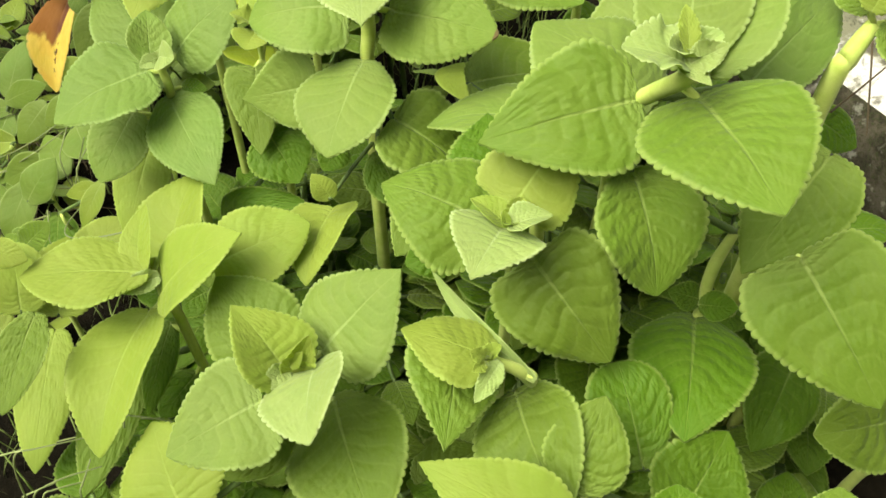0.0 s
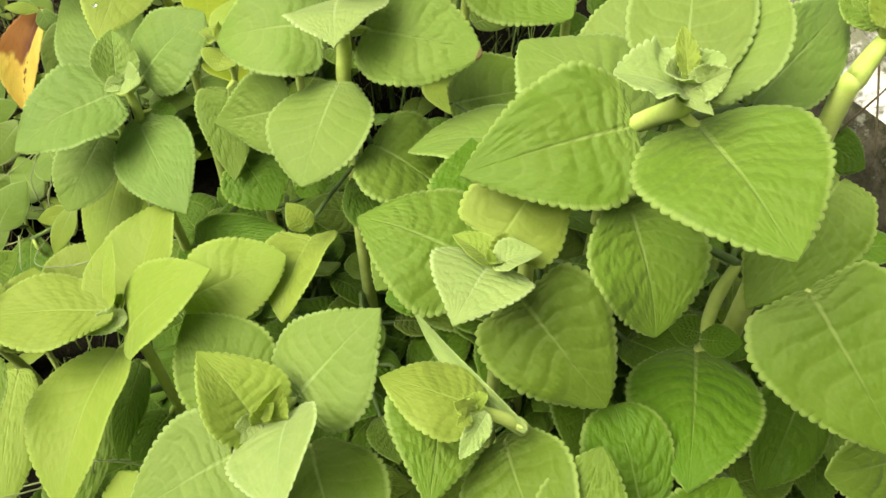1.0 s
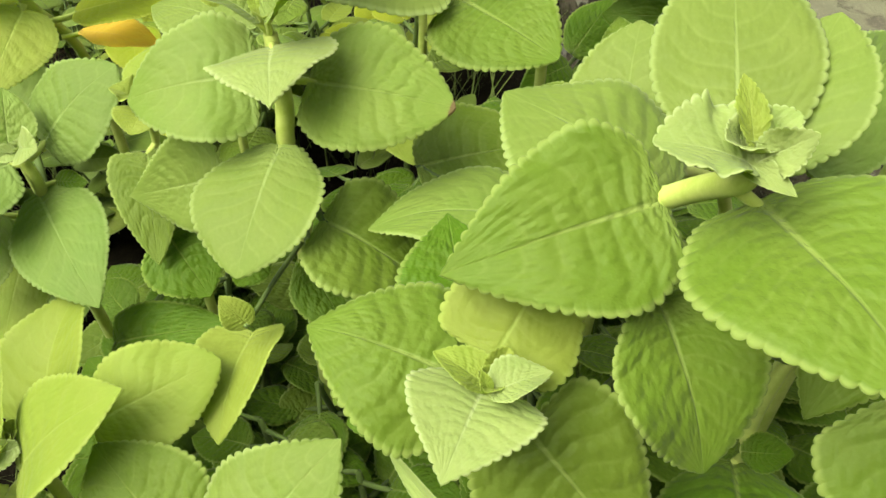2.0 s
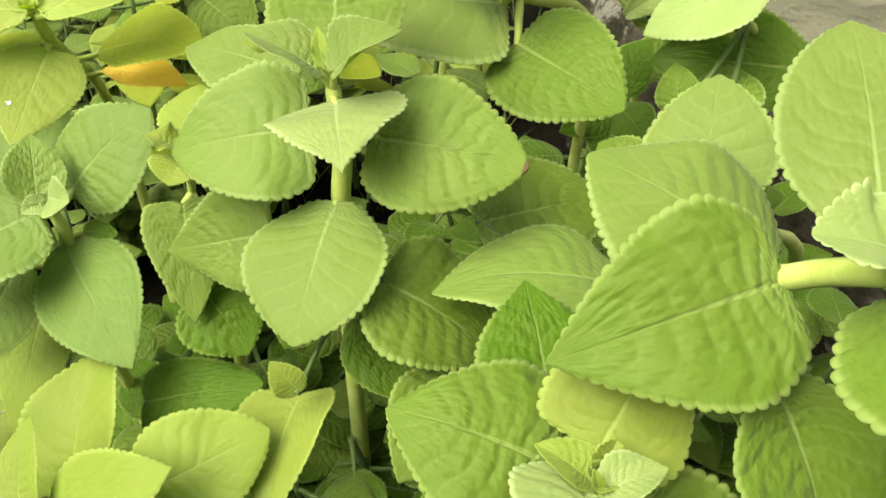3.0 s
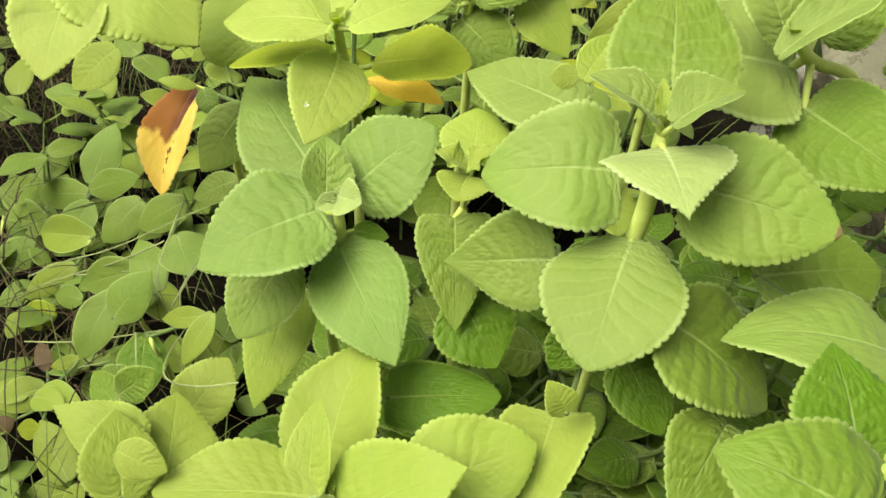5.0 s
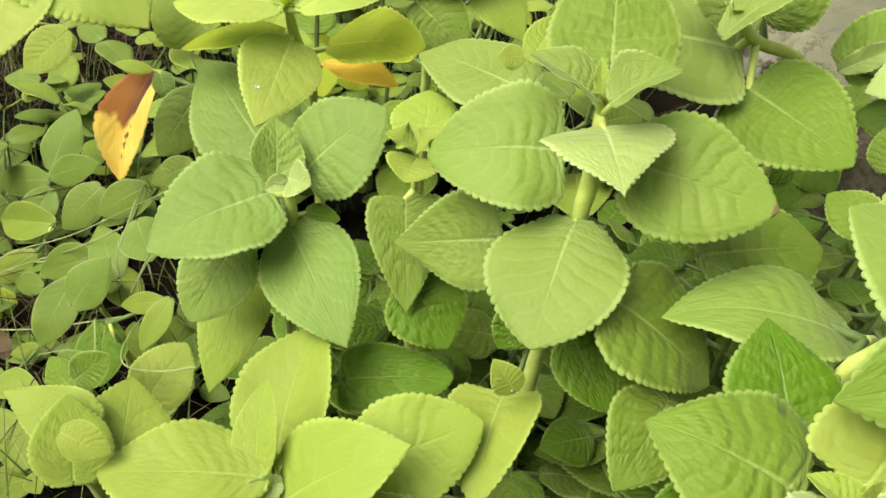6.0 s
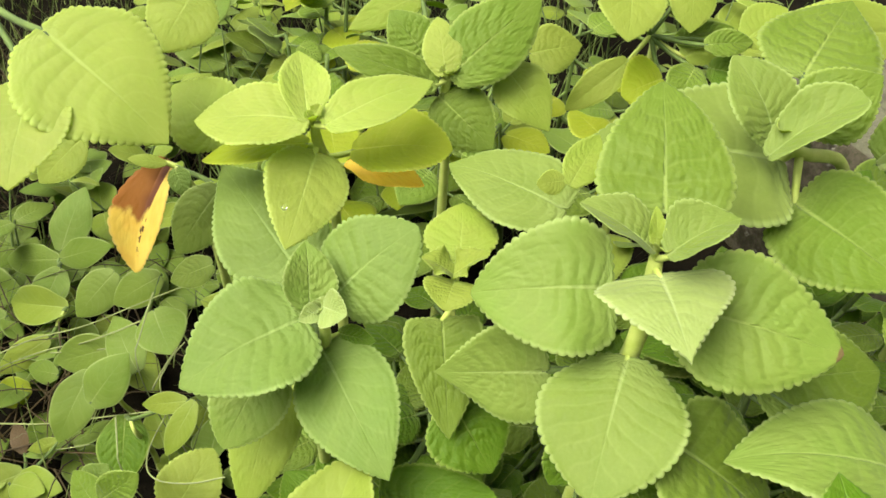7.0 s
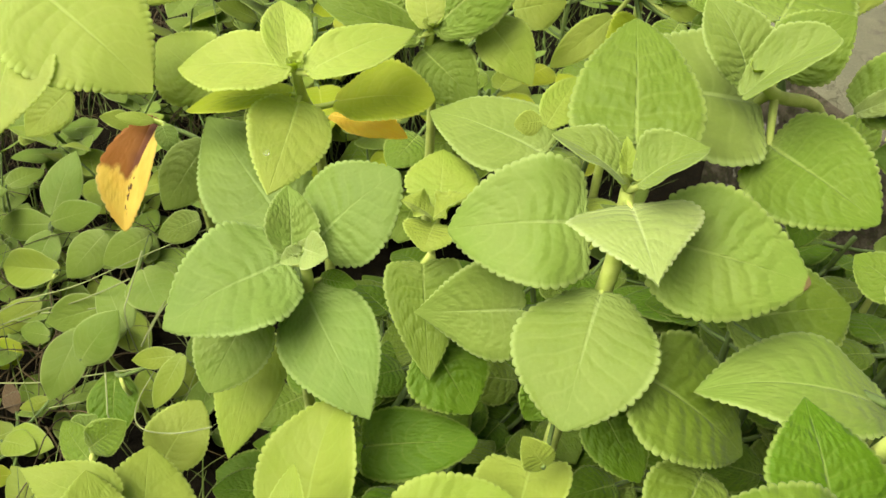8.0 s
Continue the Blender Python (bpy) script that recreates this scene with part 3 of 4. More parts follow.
leaf(plant, LIME, (0.059, 0.171, 0.312), (-0.007, 0.197, 0.332), 0.046, 24, cup=0.00, arch=0.05, blunt=1.08, shoulder=0.39)
leaf(plant, GREEN, (0.067, 0.197, 0.306), (0.084, 0.233, 0.332), 0.042, -3, cup=0.00, arch=0.05, blunt=0.91, shoulder=0.49)
leaf(plant, DEEP_SHADED, (0.108, 0.222, 0.285), (0.098, 0.269, 0.312), 0.046, 4, cup=0.01, arch=0.05, blunt=0.37, shoulder=0.52)
leaf(plant, DEEP_SHADED, (0.125, 0.201, 0.268), (0.155, 0.239, 0.291), 0.055, -26)
leaf(plant, DEEP_SHADED, (0.108, 0.162, 0.313), (0.111, 0.189, 0.326), 0.036, -3)
plant = herb("shaded mint plant low among the others", (0.315, 0.320), [(0.287, 0.283, 0.236), (0.315, 0.300, 0.183)])
leaf(plant, GREEN, (0.287, 0.283, 0.236), (0.223, 0.265, 0.246), 0.058, 44)
leaf(plant, DEEP_SHADED, (0.239, 0.335, 0.231), (0.201, 0.279, 0.204), 0.054, 22)
leaf(plant, GREEN, (0.180, 0.162, 0.313), (0.185, 0.188, 0.325), 0.038, -4)
plant = herb("mint plant with an open rosette of soft green leaves", (-0.083, 0.310), [(-0.076, 0.264, 0.316), (-0.076, 0.272, 0.282), (-0.083, 0.290, 0.214)])
leaf(plant, SOFT, (-0.061, 0.278, 0.311), (-0.018, 0.308, 0.343), 0.067, -11, cup=-0.04, arch=0.05, blunt=0.99, shoulder=0.30)
leaf(plant, LIME, (-0.075, 0.254, 0.318), (-0.107, 0.285, 0.340), 0.048, -11, cup=0.14, arch=0.08, blunt=1.02, shoulder=0.35)
leaf(plant, SOFT, (-0.087, 0.240, 0.318), (-0.134, 0.218, 0.302), 0.059, 18, cup=0.04, arch=0.04, blunt=0.81, shoulder=0.21)
leaf(plant, PALE, (-0.061, 0.258, 0.324), (-0.058, 0.206, 0.332), 0.051, -31, cup=0.16, arch=0.08, blunt=0.84, shoulder=0.58)
leaf(plant, GREEN, (-0.058, 0.272, 0.273), (-0.030, 0.198, 0.260), 0.072, -20, cup=0.04, arch=0.07, blunt=0.91, shoulder=0.70)
leaf(plant, GREEN, (-0.096, 0.307, 0.266), (-0.137, 0.350, 0.292), 0.062, 21, cup=0.01, arch=0.05, blunt=0.92, shoulder=0.51)
leaf(plant, GREEN, (-0.077, 0.238, 0.290), (-0.111, 0.221, 0.273), 0.026, 39)
leaf(plant, LIME, (-0.147, 0.230, 0.211), (-0.174, 0.282, 0.235), 0.067, 18)
leaf(plant, LIME, (-0.075, 0.254, 0.320), (-0.063, 0.262, 0.343), 0.017, -69, cup=.22, wave=.1)
leaf(plant, PALE, (-0.075, 0.257, 0.323), (-0.086, 0.243, 0.324), 0.012, 33, cup=.18, wave=.1)
leaf(plant, LIME, (-0.073, 0.254, 0.327), (-0.066, 0.256, 0.337), 0.007, -47, cup=.18, wave=.1)
whorl(plant, (-0.076, 0.264, 0.316), 0.011, LIME, 70)
plant = herb("lime green mint plant with pale young leaves", (-0.170, 0.385), [(-0.181, 0.360, 0.285), (-0.176, 0.364, 0.247), (-0.170, 0.365, 0.176)])
leaf(plant, LIME, (-0.175, 0.349, 0.277), (-0.115, 0.352, 0.328), 0.059, -15, cup=0.06, arch=0.09, blunt=0.99, shoulder=0.50)
leaf(plant, LIME, (-0.182, 0.354, 0.292), (-0.258, 0.348, 0.294), 0.053, 10, cup=0.02, arch=0.05, blunt=0.86, shoulder=0.72)
leaf(plant, LIME, (-0.188, 0.395, 0.240), (-0.173, 0.459, 0.286), 0.061, 14, cup=0.17, arch=0.11, blunt=0.72, shoulder=0.42)
leaf(plant, LIME, (-0.187, 0.357, 0.290), (-0.188, 0.397, 0.311), 0.024, 17, cup=0.16, arch=0.09, blunt=0.91, shoulder=0.40)
leaf(plant, LIME, (-0.141, 0.364, 0.289), (-0.081, 0.386, 0.304), 0.054, -30, cup=-0.00, arch=0.05, blunt=0.73, shoulder=0.44)
leaf(plant, LIME, (-0.189, 0.352, 0.255), (-0.202, 0.261, 0.228), 0.057, -11, cup=0.19, arch=0.12, blunt=0.74, shoulder=0.46)
leaf(plant, PALE, (-0.175, 0.355, 0.287), (-0.198, 0.341, 0.287), 0.014, 41, cup=.18, wave=.1)
leaf(plant, LIME, (-0.070, 0.413, 0.293), (-0.083, 0.354, 0.279), 0.050, -17, cup=0.15, arch=0.09, blunt=0.79, shoulder=0.20)
leaf(plant, DEEP_SHADED, (-0.186, 0.369, 0.223), (-0.198, 0.318, 0.186), 0.023, 10)
leaf(plant, DEEP_SHADED, (-0.174, 0.357, 0.182), (-0.193, 0.323, 0.177), 0.031, 27)
leaf(plant, GREEN, (-0.220, 0.357, 0.197), (-0.237, 0.274, 0.156), 0.041, 11)
whorl(plant, (-0.181, 0.360, 0.285), 0.010, LIME, 70)
plant = herb("lime mint plant at the edge of the bed", (-0.344, 0.472), [(-0.325, 0.430, 0.196), (-0.344, 0.452, 0.144)])
leaf(plant, LIME, (-0.309, 0.431, 0.207), (-0.366, 0.447, 0.219), 0.041, 27, cup=-0.01, arch=0.04, blunt=1.09, shoulder=0.37)
leaf(plant, LIME, (-0.307, 0.397, 0.205), (-0.324, 0.444, 0.225), 0.047, -21, cup=0.00, arch=0.05, blunt=0.89, shoulder=0.46)
leaf(plant, LIME, (-0.291, 0.412, 0.185), (-0.300, 0.477, 0.204), 0.064, -16, cup=0.01, arch=0.05, blunt=0.91, shoulder=0.50)
leaf(plant, LIME, (-0.313, 0.504, 0.138), (-0.288, 0.544, 0.165), 0.047, -20, cup=0.00, arch=0.05, blunt=0.77, shoulder=0.53)
leaf(plant, GREEN, (-0.246, 0.328, 0.281), (-0.255, 0.273, 0.255), 0.033, 9)
leaf(plant, LIME, (-0.267, 0.365, 0.219), (-0.266, 0.280, 0.176), 0.041, 2)
leaf(plant, LIME, (-0.274, 0.357, 0.310), (-0.250, 0.352, 0.305), 0.019, -44)
plant = herb("tall mint plant with broad quilted leaves on a thick stem", (-0.045, 0.487), [(-0.043, 0.454, 0.447), (-0.041, 0.453, 0.407), (-0.043, 0.452, 0.382), (-0.041, 0.469, 0.333), (-0.045, 0.467, 0.285)], thick=1.25)
leaf(plant, SOFT, (-0.046, 0.445, 0.386), (-0.065, 0.389, 0.355), 0.068, -8, cup=0.03, arch=0.06, blunt=0.80, shoulder=0.59)
leaf(plant, SCORCHED, (-0.026, 0.445, 0.422), (0.037, 0.425, 0.417), 0.064, -32, cup=0.03, arch=0.03, blunt=0.76, shoulder=0.32)
leaf(plant, SOFT, (-0.056, 0.465, 0.413), (-0.119, 0.472, 0.399), 0.064, 38, cup=0.06, arch=0.12, blunt=0.73, shoulder=0.25)
leaf(plant, PALE, (-0.042, 0.446, 0.439), (-0.039, 0.397, 0.438), 0.058, -8, cup=-0.02, arch=0.05, blunt=1.32, shoulder=0.25)
leaf(plant, GREEN, (-0.041, 0.463, 0.459), (-0.036, 0.525, 0.487), 0.059, 6, cup=-0.01, arch=0.05, blunt=0.72, shoulder=0.20, stalk=False)
leaf(plant, SOFT, (-0.046, 0.450, 0.449), (-0.077, 0.465, 0.461), 0.023, 5, cup=0.28, arch=0.07, blunt=0.70, shoulder=0.58, wave=.05)
leaf(plant, SOFT, (-0.042, 0.443, 0.453), (-0.014, 0.451, 0.467), 0.027, -4, cup=0.32, arch=0.09, blunt=0.90, shoulder=0.60, wave=.05)
leaf(plant, LIME, (-0.046, 0.449, 0.453), (-0.047, 0.458, 0.466), 0.007, 8, cup=.18, wave=.1)
leaf(plant, SOFT, (-0.079, 0.459, 0.360), (-0.134, 0.474, 0.339), 0.054, 62, cup=0.05, arch=0.01, blunt=1.13, shoulder=0.36)
leaf(plant, SOFT, (-0.067, 0.544, 0.397), (-0.130, 0.588, 0.393), 0.053, 21, cup=-0.00, arch=0.08, blunt=0.90, shoulder=0.37)
leaf(plant, LIME, (-0.070, 0.524, 0.428), (-0.054, 0.549, 0.442), 0.020, -24, stalk=False)
leaf(plant, LIME, (-0.073, 0.525, 0.429), (-0.087, 0.524, 0.427), 0.013, 49, stalk=False)
leaf(plant, GREEN, (-0.025, 0.416, 0.364), (0.025, 0.397, 0.331), 0.066, -13, cup=0.05, arch=0.07, blunt=0.76, shoulder=0.25)
leaf(plant, DEEP_SHADED, (-0.039, 0.431, 0.326), (-0.018, 0.398, 0.303), 0.034, -27)
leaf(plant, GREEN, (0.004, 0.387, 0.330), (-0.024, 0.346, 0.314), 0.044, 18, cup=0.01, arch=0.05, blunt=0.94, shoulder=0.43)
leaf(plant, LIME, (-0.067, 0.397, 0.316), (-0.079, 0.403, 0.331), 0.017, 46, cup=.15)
leaf(plant, DEEP_SHADED, (-0.063, 0.435, 0.331), (-0.075, 0.423, 0.317), 0.024, 32)
whorl(plant, (-0.043, 0.454, 0.447), 0.012, LIME, 90)
plant = herb("mint plant with dark shaded leaves", (-0.125, 0.517), [(-0.126, 0.515, 0.350), (-0.122, 0.520, 0.267), (-0.123, 0.525, 0.201)])
leaf(plant, GREEN, (-0.130, 0.509, 0.342), (-0.124, 0.459, 0.302), 0.045, -8, cup=0.08, arch=0.03, blunt=0.86, shoulder=0.17)
leaf(plant, DEEP_SHADED, (-0.124, 0.484, 0.306), (-0.099, 0.453, 0.281), 0.050, -19, cup=-0.00, arch=0.05, blunt=0.89, shoulder=0.66)
leaf(plant, DEEP_SHADED, (-0.159, 0.450, 0.251), (-0.094, 0.451, 0.259), 0.044, -23, cup=-0.00, arch=0.04, blunt=0.62, shoulder=0.22)
leaf(plant, LIME, (-0.122, 0.529, 0.370), (-0.121, 0.565, 0.382), 0.042, 0)
leaf(plant, LIME, (-0.125, 0.516, 0.370), (-0.143, 0.518, 0.380), 0.020, 3, cup=.2, wave=.12, shoulder=.7)
leaf(plant, LIME, (-0.126, 0.516, 0.370), (-0.107, 0.518, 0.385), 0.020, 0, cup=.2, wave=.12, shoulder=.7)
leaf(plant, LIME, (-0.125, 0.512, 0.369), (-0.130, 0.493, 0.366), 0.031, 1, cup=.08, shoulder=.35)
plant = herb("mint plant with a long leaf nibbled at its edge", (0.115, 0.448), [(0.080, 0.392, 0.376), (0.115, 0.428, 0.320)])
leaf(plant, SOFT, (0.079, 0.401, 0.367), (-0.005, 0.406, 0.366), 0.061, -3, cup=0.06, arch=0.12, blunt=0.93, shoulder=0.51)
leaf(plant, GREEN, (0.022, 0.450, 0.368), (0.086, 0.461, 0.369), 0.063, -22, cup=-0.00, arch=0.05, blunt=0.79, shoulder=0.50)
leaf(plant, DEEP_SHADED, (0.033, 0.339, 0.375), (0.030, 0.385, 0.391), 0.052, -4, cup=0.03, arch=0.02, blunt=1.09, shoulder=0.48)
plant = herb("mint plant with a yellow green leaf beside the wall", (0.216, 0.624), [(0.185, 0.562, 0.414), (0.216, 0.604, 0.358)])
leaf(plant, PALE, (0.182, 0.552, 0.437), (0.123, 0.553, 0.410), 0.047, 21, cup=0.01, arch=0.05, blunt=0.90, shoulder=0.54)
leaf(plant, GREEN, (0.132, 0.604, 0.399), (0.179, 0.608, 0.434), 0.048, -31, cup=-0.02, arch=0.04, blunt=0.56, shoulder=0.35)
leaf(plant, PALE, (0.127, 0.596, 0.401), (0.157, 0.588, 0.427), 0.015, -62, cup=.18, wave=.1)
leaf(plant, GREEN, (0.198, 0.568, 0.475), (0.157, 0.564, 0.446), 0.046, 39, cup=-0.00, arch=0.05, blunt=0.85, shoulder=0.52)
leaf(plant, DEEP_SHADED, (0.231, 0.567, 0.377), (0.147, 0.596, 0.372), 0.063, 51)
leaf(plant, GREEN, (0.141, 0.524, 0.378), (0.143, 0.548, 0.395), 0.025, 26, cup=0.00, arch=0.05, blunt=0.94, shoulder=0.47)
leaf(plant, GREEN, (0.166, 0.521, 0.374), (0.181, 0.562, 0.385), 0.042, 9, cup=0.03, arch=0.06, blunt=0.91, shoulder=0.50)
leaf(plant, PALE, (0.143, 0.524, 0.379), (0.154, 0.515, 0.401), 0.009, -84, cup=.3)
plant = herb("shaded mint plant close to the wall", (0.178, 0.710), [(0.166, 0.673, 0.318), (0.178, 0.690, 0.278)])
leaf(plant, DEEP_SHADED, (0.142, 0.639, 0.322), (0.177, 0.679, 0.342), 0.035, -27)
leaf(plant, DEEP_SHADED, (0.138, 0.633, 0.315), (0.099, 0.608, 0.312), 0.032, 41)
leaf(plant, DEEP_SHADED, (0.146, 0.632, 0.315), (0.159, 0.599, 0.308), 0.034, -30)
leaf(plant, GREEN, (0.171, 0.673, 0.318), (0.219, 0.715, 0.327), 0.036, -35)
leaf(plant, DEEP_SHADED, (0.143, 0.639, 0.306), (0.124, 0.592, 0.296), 0.035, 10)
plant = herb("mint plant with upright young leaves", (0.115, 0.626), [(0.033, 0.538, 0.455), (0.055, 0.553, 0.434), (0.095, 0.582, 0.410), (0.112, 0.604, 0.360)])
leaf(plant, GREEN, (0.049, 0.529, 0.419), (0.095, 0.484, 0.405), 0.073, -24, cup=0.02, arch=0.03, blunt=0.78, shoulder=0.29)
leaf(plant, SOFT, (0.042, 0.550, 0.432), (-0.067, 0.564, 0.421), 0.101, 15, cup=0.03, arch=0.07, blunt=1.04, shoulder=0.25)
leaf(plant, SOFT, (0.032, 0.540, 0.450), (0.009, 0.567, 0.481), 0.038, 21, cup=0.08, arch=0.11, blunt=0.80, shoulder=0.52)
leaf(plant, SOFT, (0.026, 0.528, 0.448), (0.064, 0.533, 0.480), 0.030, -8, cup=0.25, arch=0.07, blunt=0.35, shoulder=0.49, wave=.05)
leaf(plant, GREEN, (0.052, 0.555, 0.451), (0.087, 0.565, 0.475), 0.042, -35, cup=-0.01, arch=0.05, blunt=0.93, shoulder=0.46)
leaf(plant, GREEN, (0.058, 0.588, 0.461), (0.098, 0.644, 0.481), 0.068, -4, cup=-0.00, arch=0.03, blunt=1.05, shoulder=0.45)
leaf(plant, LIME, (0.174, 0.707, 0.434), (0.074, 0.704, 0.428), 0.046, 49)
leaf(plant, LIME, (0.033, 0.537, 0.454), (0.036, 0.541, 0.466), 0.010, -25, cup=.18, wave=.1)
whorl(plant, (0.033, 0.538, 0.455), 0.010, LIME, 45)
plant = herb("mint plant with blue green quilted leaves", (-0.208, 0.551), [(-0.198, 0.506, 0.349), (-0.196, 0.510, 0.322), (-0.208, 0.531, 0.246)])
leaf(plant, BLUE, (-0.208, 0.509, 0.339), (-0.270, 0.473, 0.319), 0.072, 15, cup=0.07, arch=0.09, blunt=0.84, shoulder=0.35)
leaf(plant, BLUE, (-0.198, 0.510, 0.316), (-0.155, 0.439, 0.291), 0.058, -21, cup=0.01, arch=0.06, blunt=0.96, shoulder=0.59)
leaf(plant, BLUE, (-0.191, 0.526, 0.343), (-0.146, 0.547, 0.378), 0.064, -24, cup=-0.03, arch=0.08, blunt=0.73, shoulder=0.35)
leaf(plant, SOFT, (-0.203, 0.507, 0.348), (-0.208, 0.537, 0.372), 0.031, -16, cup=0.11, arch=0.07, blunt=0.89, shoulder=0.50)
leaf(plant, PALE, (-0.195, 0.504, 0.354), (-0.181, 0.494, 0.358), 0.022, -46, cup=.15)
leaf(plant, PALE, (-0.197, 0.503, 0.353), (-0.207, 0.495, 0.351), 0.011, 39, cup=.15)
leaf(plant, SOFT, (-0.230, 0.513, 0.300), (-0.254, 0.474, 0.264), 0.048, 20, cup=0.01, arch=0.05, blunt=0.78, shoulder=0.49)
leaf(plant, BLUE, (-0.218, 0.563, 0.323), (-0.279, 0.638, 0.349), 0.071, 22, cup=-0.00, arch=0.05, blunt=0.95, shoulder=0.43)
leaf(plant, LIME, (-0.232, 0.528, 0.256), (-0.248, 0.469, 0.204), 0.045, 11, cup=-0.00, arch=0.06, blunt=0.98, shoulder=0.41)
leaf(plant, DEEP_SHADED, (-0.189, 0.516, 0.321), (-0.167, 0.506, 0.326), 0.014, -49)
whorl(plant, (-0.198, 0.506, 0.349), 0.009, PALE, 40)
plant = herb("yellow green mint plant with a withered lower leaf", (-0.211, 0.696), [(-0.209, 0.594, 0.415), (-0.209, 0.610, 0.386), (-0.211, 0.676, 0.308)])
leaf(plant, CHARTREUSE, (-0.213, 0.594, 0.415), (-0.281, 0.604, 0.404), 0.047, 21, cup=0.05, arch=0.06, blunt=0.88, shoulder=0.60)
leaf(plant, CHARTREUSE, (-0.200, 0.590, 0.415), (-0.141, 0.636, 0.420), 0.036, -17, cup=0.03, arch=0.07, blunt=0.91, shoulder=0.54)
leaf(plant, CHARTREUSE, (-0.212, 0.594, 0.415), (-0.224, 0.646, 0.431), 0.030, -4, cup=0.16, arch=0.06, blunt=0.90, shoulder=0.55)
leaf(plant, CHARTREUSE, (-0.210, 0.600, 0.387), (-0.220, 0.538, 0.364), 0.051, 22, cup=0.00, arch=0.05, blunt=0.93, shoulder=0.40)
leaf(plant, YELLOW, (-0.190, 0.631, 0.371), (-0.127, 0.623, 0.380), 0.055, -14, cup=0.09, arch=0.06, blunt=0.71, shoulder=0.65)
leaf(plant, AMBER, (-0.196, 0.646, 0.350), (-0.144, 0.632, 0.344), 0.035, -0, cup=.06, wave=.06, shoulder=.7)
leaf(plant, YELLOW, (-0.218, 0.611, 0.387), (-0.284, 0.614, 0.369), 0.038, 2)
leaf(plant, LIME, (-0.277, 0.657, 0.360), (-0.323, 0.696, 0.374), 0.057, 38)
whorl(plant, (-0.209, 0.594, 0.415), 0.009, CHARTREUSE, 60)
plant = herb("mint plant with a young shoot behind the others", (-0.129, 0.764), [(-0.131, 0.679, 0.402), (-0.133, 0.692, 0.376), (-0.129, 0.744, 0.313)])
leaf(plant, GREEN, (-0.129, 0.678, 0.403), (-0.071, 0.720, 0.441), 0.052, -37)
leaf(plant, CHARTREUSE, (-0.133, 0.676, 0.404), (-0.140, 0.706, 0.430), 0.027, 12)
leaf(plant, GREEN, (-0.140, 0.676, 0.396), (-0.208, 0.681, 0.416), 0.029, 51)
leaf(plant, GREEN, (-0.136, 0.680, 0.384), (-0.099, 0.653, 0.362), 0.047, -39)
leaf(plant, LIME, (-0.090, 0.700, 0.396), (-0.059, 0.675, 0.364), 0.042, -27, cup=0.01, arch=0.05, blunt=0.99, shoulder=0.43)
leaf(plant, LIME, (-0.068, 0.759, 0.380), (-0.028, 0.769, 0.384), 0.038, -48)
leaf(plant, GREEN, (-0.147, 0.720, 0.393), (-0.174, 0.741, 0.417), 0.036, 38)
leaf(plant, LIME, (-0.153, 0.768, 0.418), (-0.205, 0.751, 0.396), 0.026, 46)
whorl(plant, (-0.131, 0.679, 0.402), 0.009, LIME, 30)
plant = herb("mint plant at the back of the bed", (0.044, 0.849), [(0.022, 0.770, 0.396), (0.044, 0.829, 0.342)])
leaf(plant, LIME, (0.002, 0.778, 0.435), (-0.004, 0.729, 0.408), 0.051, 3)
leaf(plant, LIME, (0.048, 0.779, 0.437), (0.046, 0.752, 0.406), 0.036, 1)
leaf(plant, LIME, (0.005, 0.756, 0.378), (-0.037, 0.749, 0.338), 0.026, 53)
leaf(plant, GREEN, (0.043, 0.768, 0.393), (0.086, 0.774, 0.402), 0.021, -49)
leaf(plant, GREEN, (0.058, 0.747, 0.400), (0.093, 0.748, 0.403), 0.021, -49)
leaf(plant, YELLOW, (0.032, 0.748, 0.370), (0.002, 0.739, 0.359), 0.047, 46)
leaf(plant, LIME, (0.050, 0.759, 0.384), (0.085, 0.786, 0.401), 0.037, -37)
leaf(plant, GREEN, (0.054, 0.745, 0.382), (0.035, 0.717, 0.364), 0.032, 24)
leaf(plant, LIME, (0.087, 0.750, 0.404), (0.117, 0.765, 0.423), 0.036, -42)
leaf(plant, DEEP_SHADED, (0.068, 0.754, 0.378), (0.099, 0.740, 0.378), 0.029, -49)
plant = herb("lime mint plant with broad drooping leaves", (-0.660, 0.800), [(-0.424, 0.676, 0.440), (-0.511, 0.774, 0.383)])
leaf(plant, CHARTREUSE, (-0.375, 0.642, 0.438), (-0.300, 0.607, 0.385), 0.094, -23, cup=-0.02, arch=0.05, blunt=0.97, shoulder=0.49)
leaf(plant, CHARTREUSE, (-0.381, 0.624, 0.411), (-0.383, 0.566, 0.375), 0.061, 3)
leaf(plant, LIME, (-0.303, 0.722, 0.436), (-0.326, 0.692, 0.401), 0.051, 28)
leaf(plant, LIME, (-0.380, 0.662, 0.349), (-0.408, 0.642, 0.324), 0.032, 37)
plant = herb("thick stemmed mint plant beside the wall", (0.204, 0.381), [(0.220, 0.367, 0.462), (0.208, 0.360, 0.441), (0.204, 0.361, 0.414)], thick=1.50)
leaf(plant, GREEN, (0.214, 0.368, 0.463), (0.202, 0.391, 0.472), 0.022, 25)
leaf(plant, GREEN, (0.222, 0.364, 0.459), (0.244, 0.346, 0.441), 0.029, -34)
leaf(plant, LIME, (0.210, 0.359, 0.468), (0.219, 0.366, 0.490), 0.023, -34)
plant = herb("creeping weed with soft pale green oval leaves", (-0.520, 0.828), [(-0.517, 0.818, 0.094), (-0.520, 0.808, 0.073)], thick=0.55, name="creeping_weed")
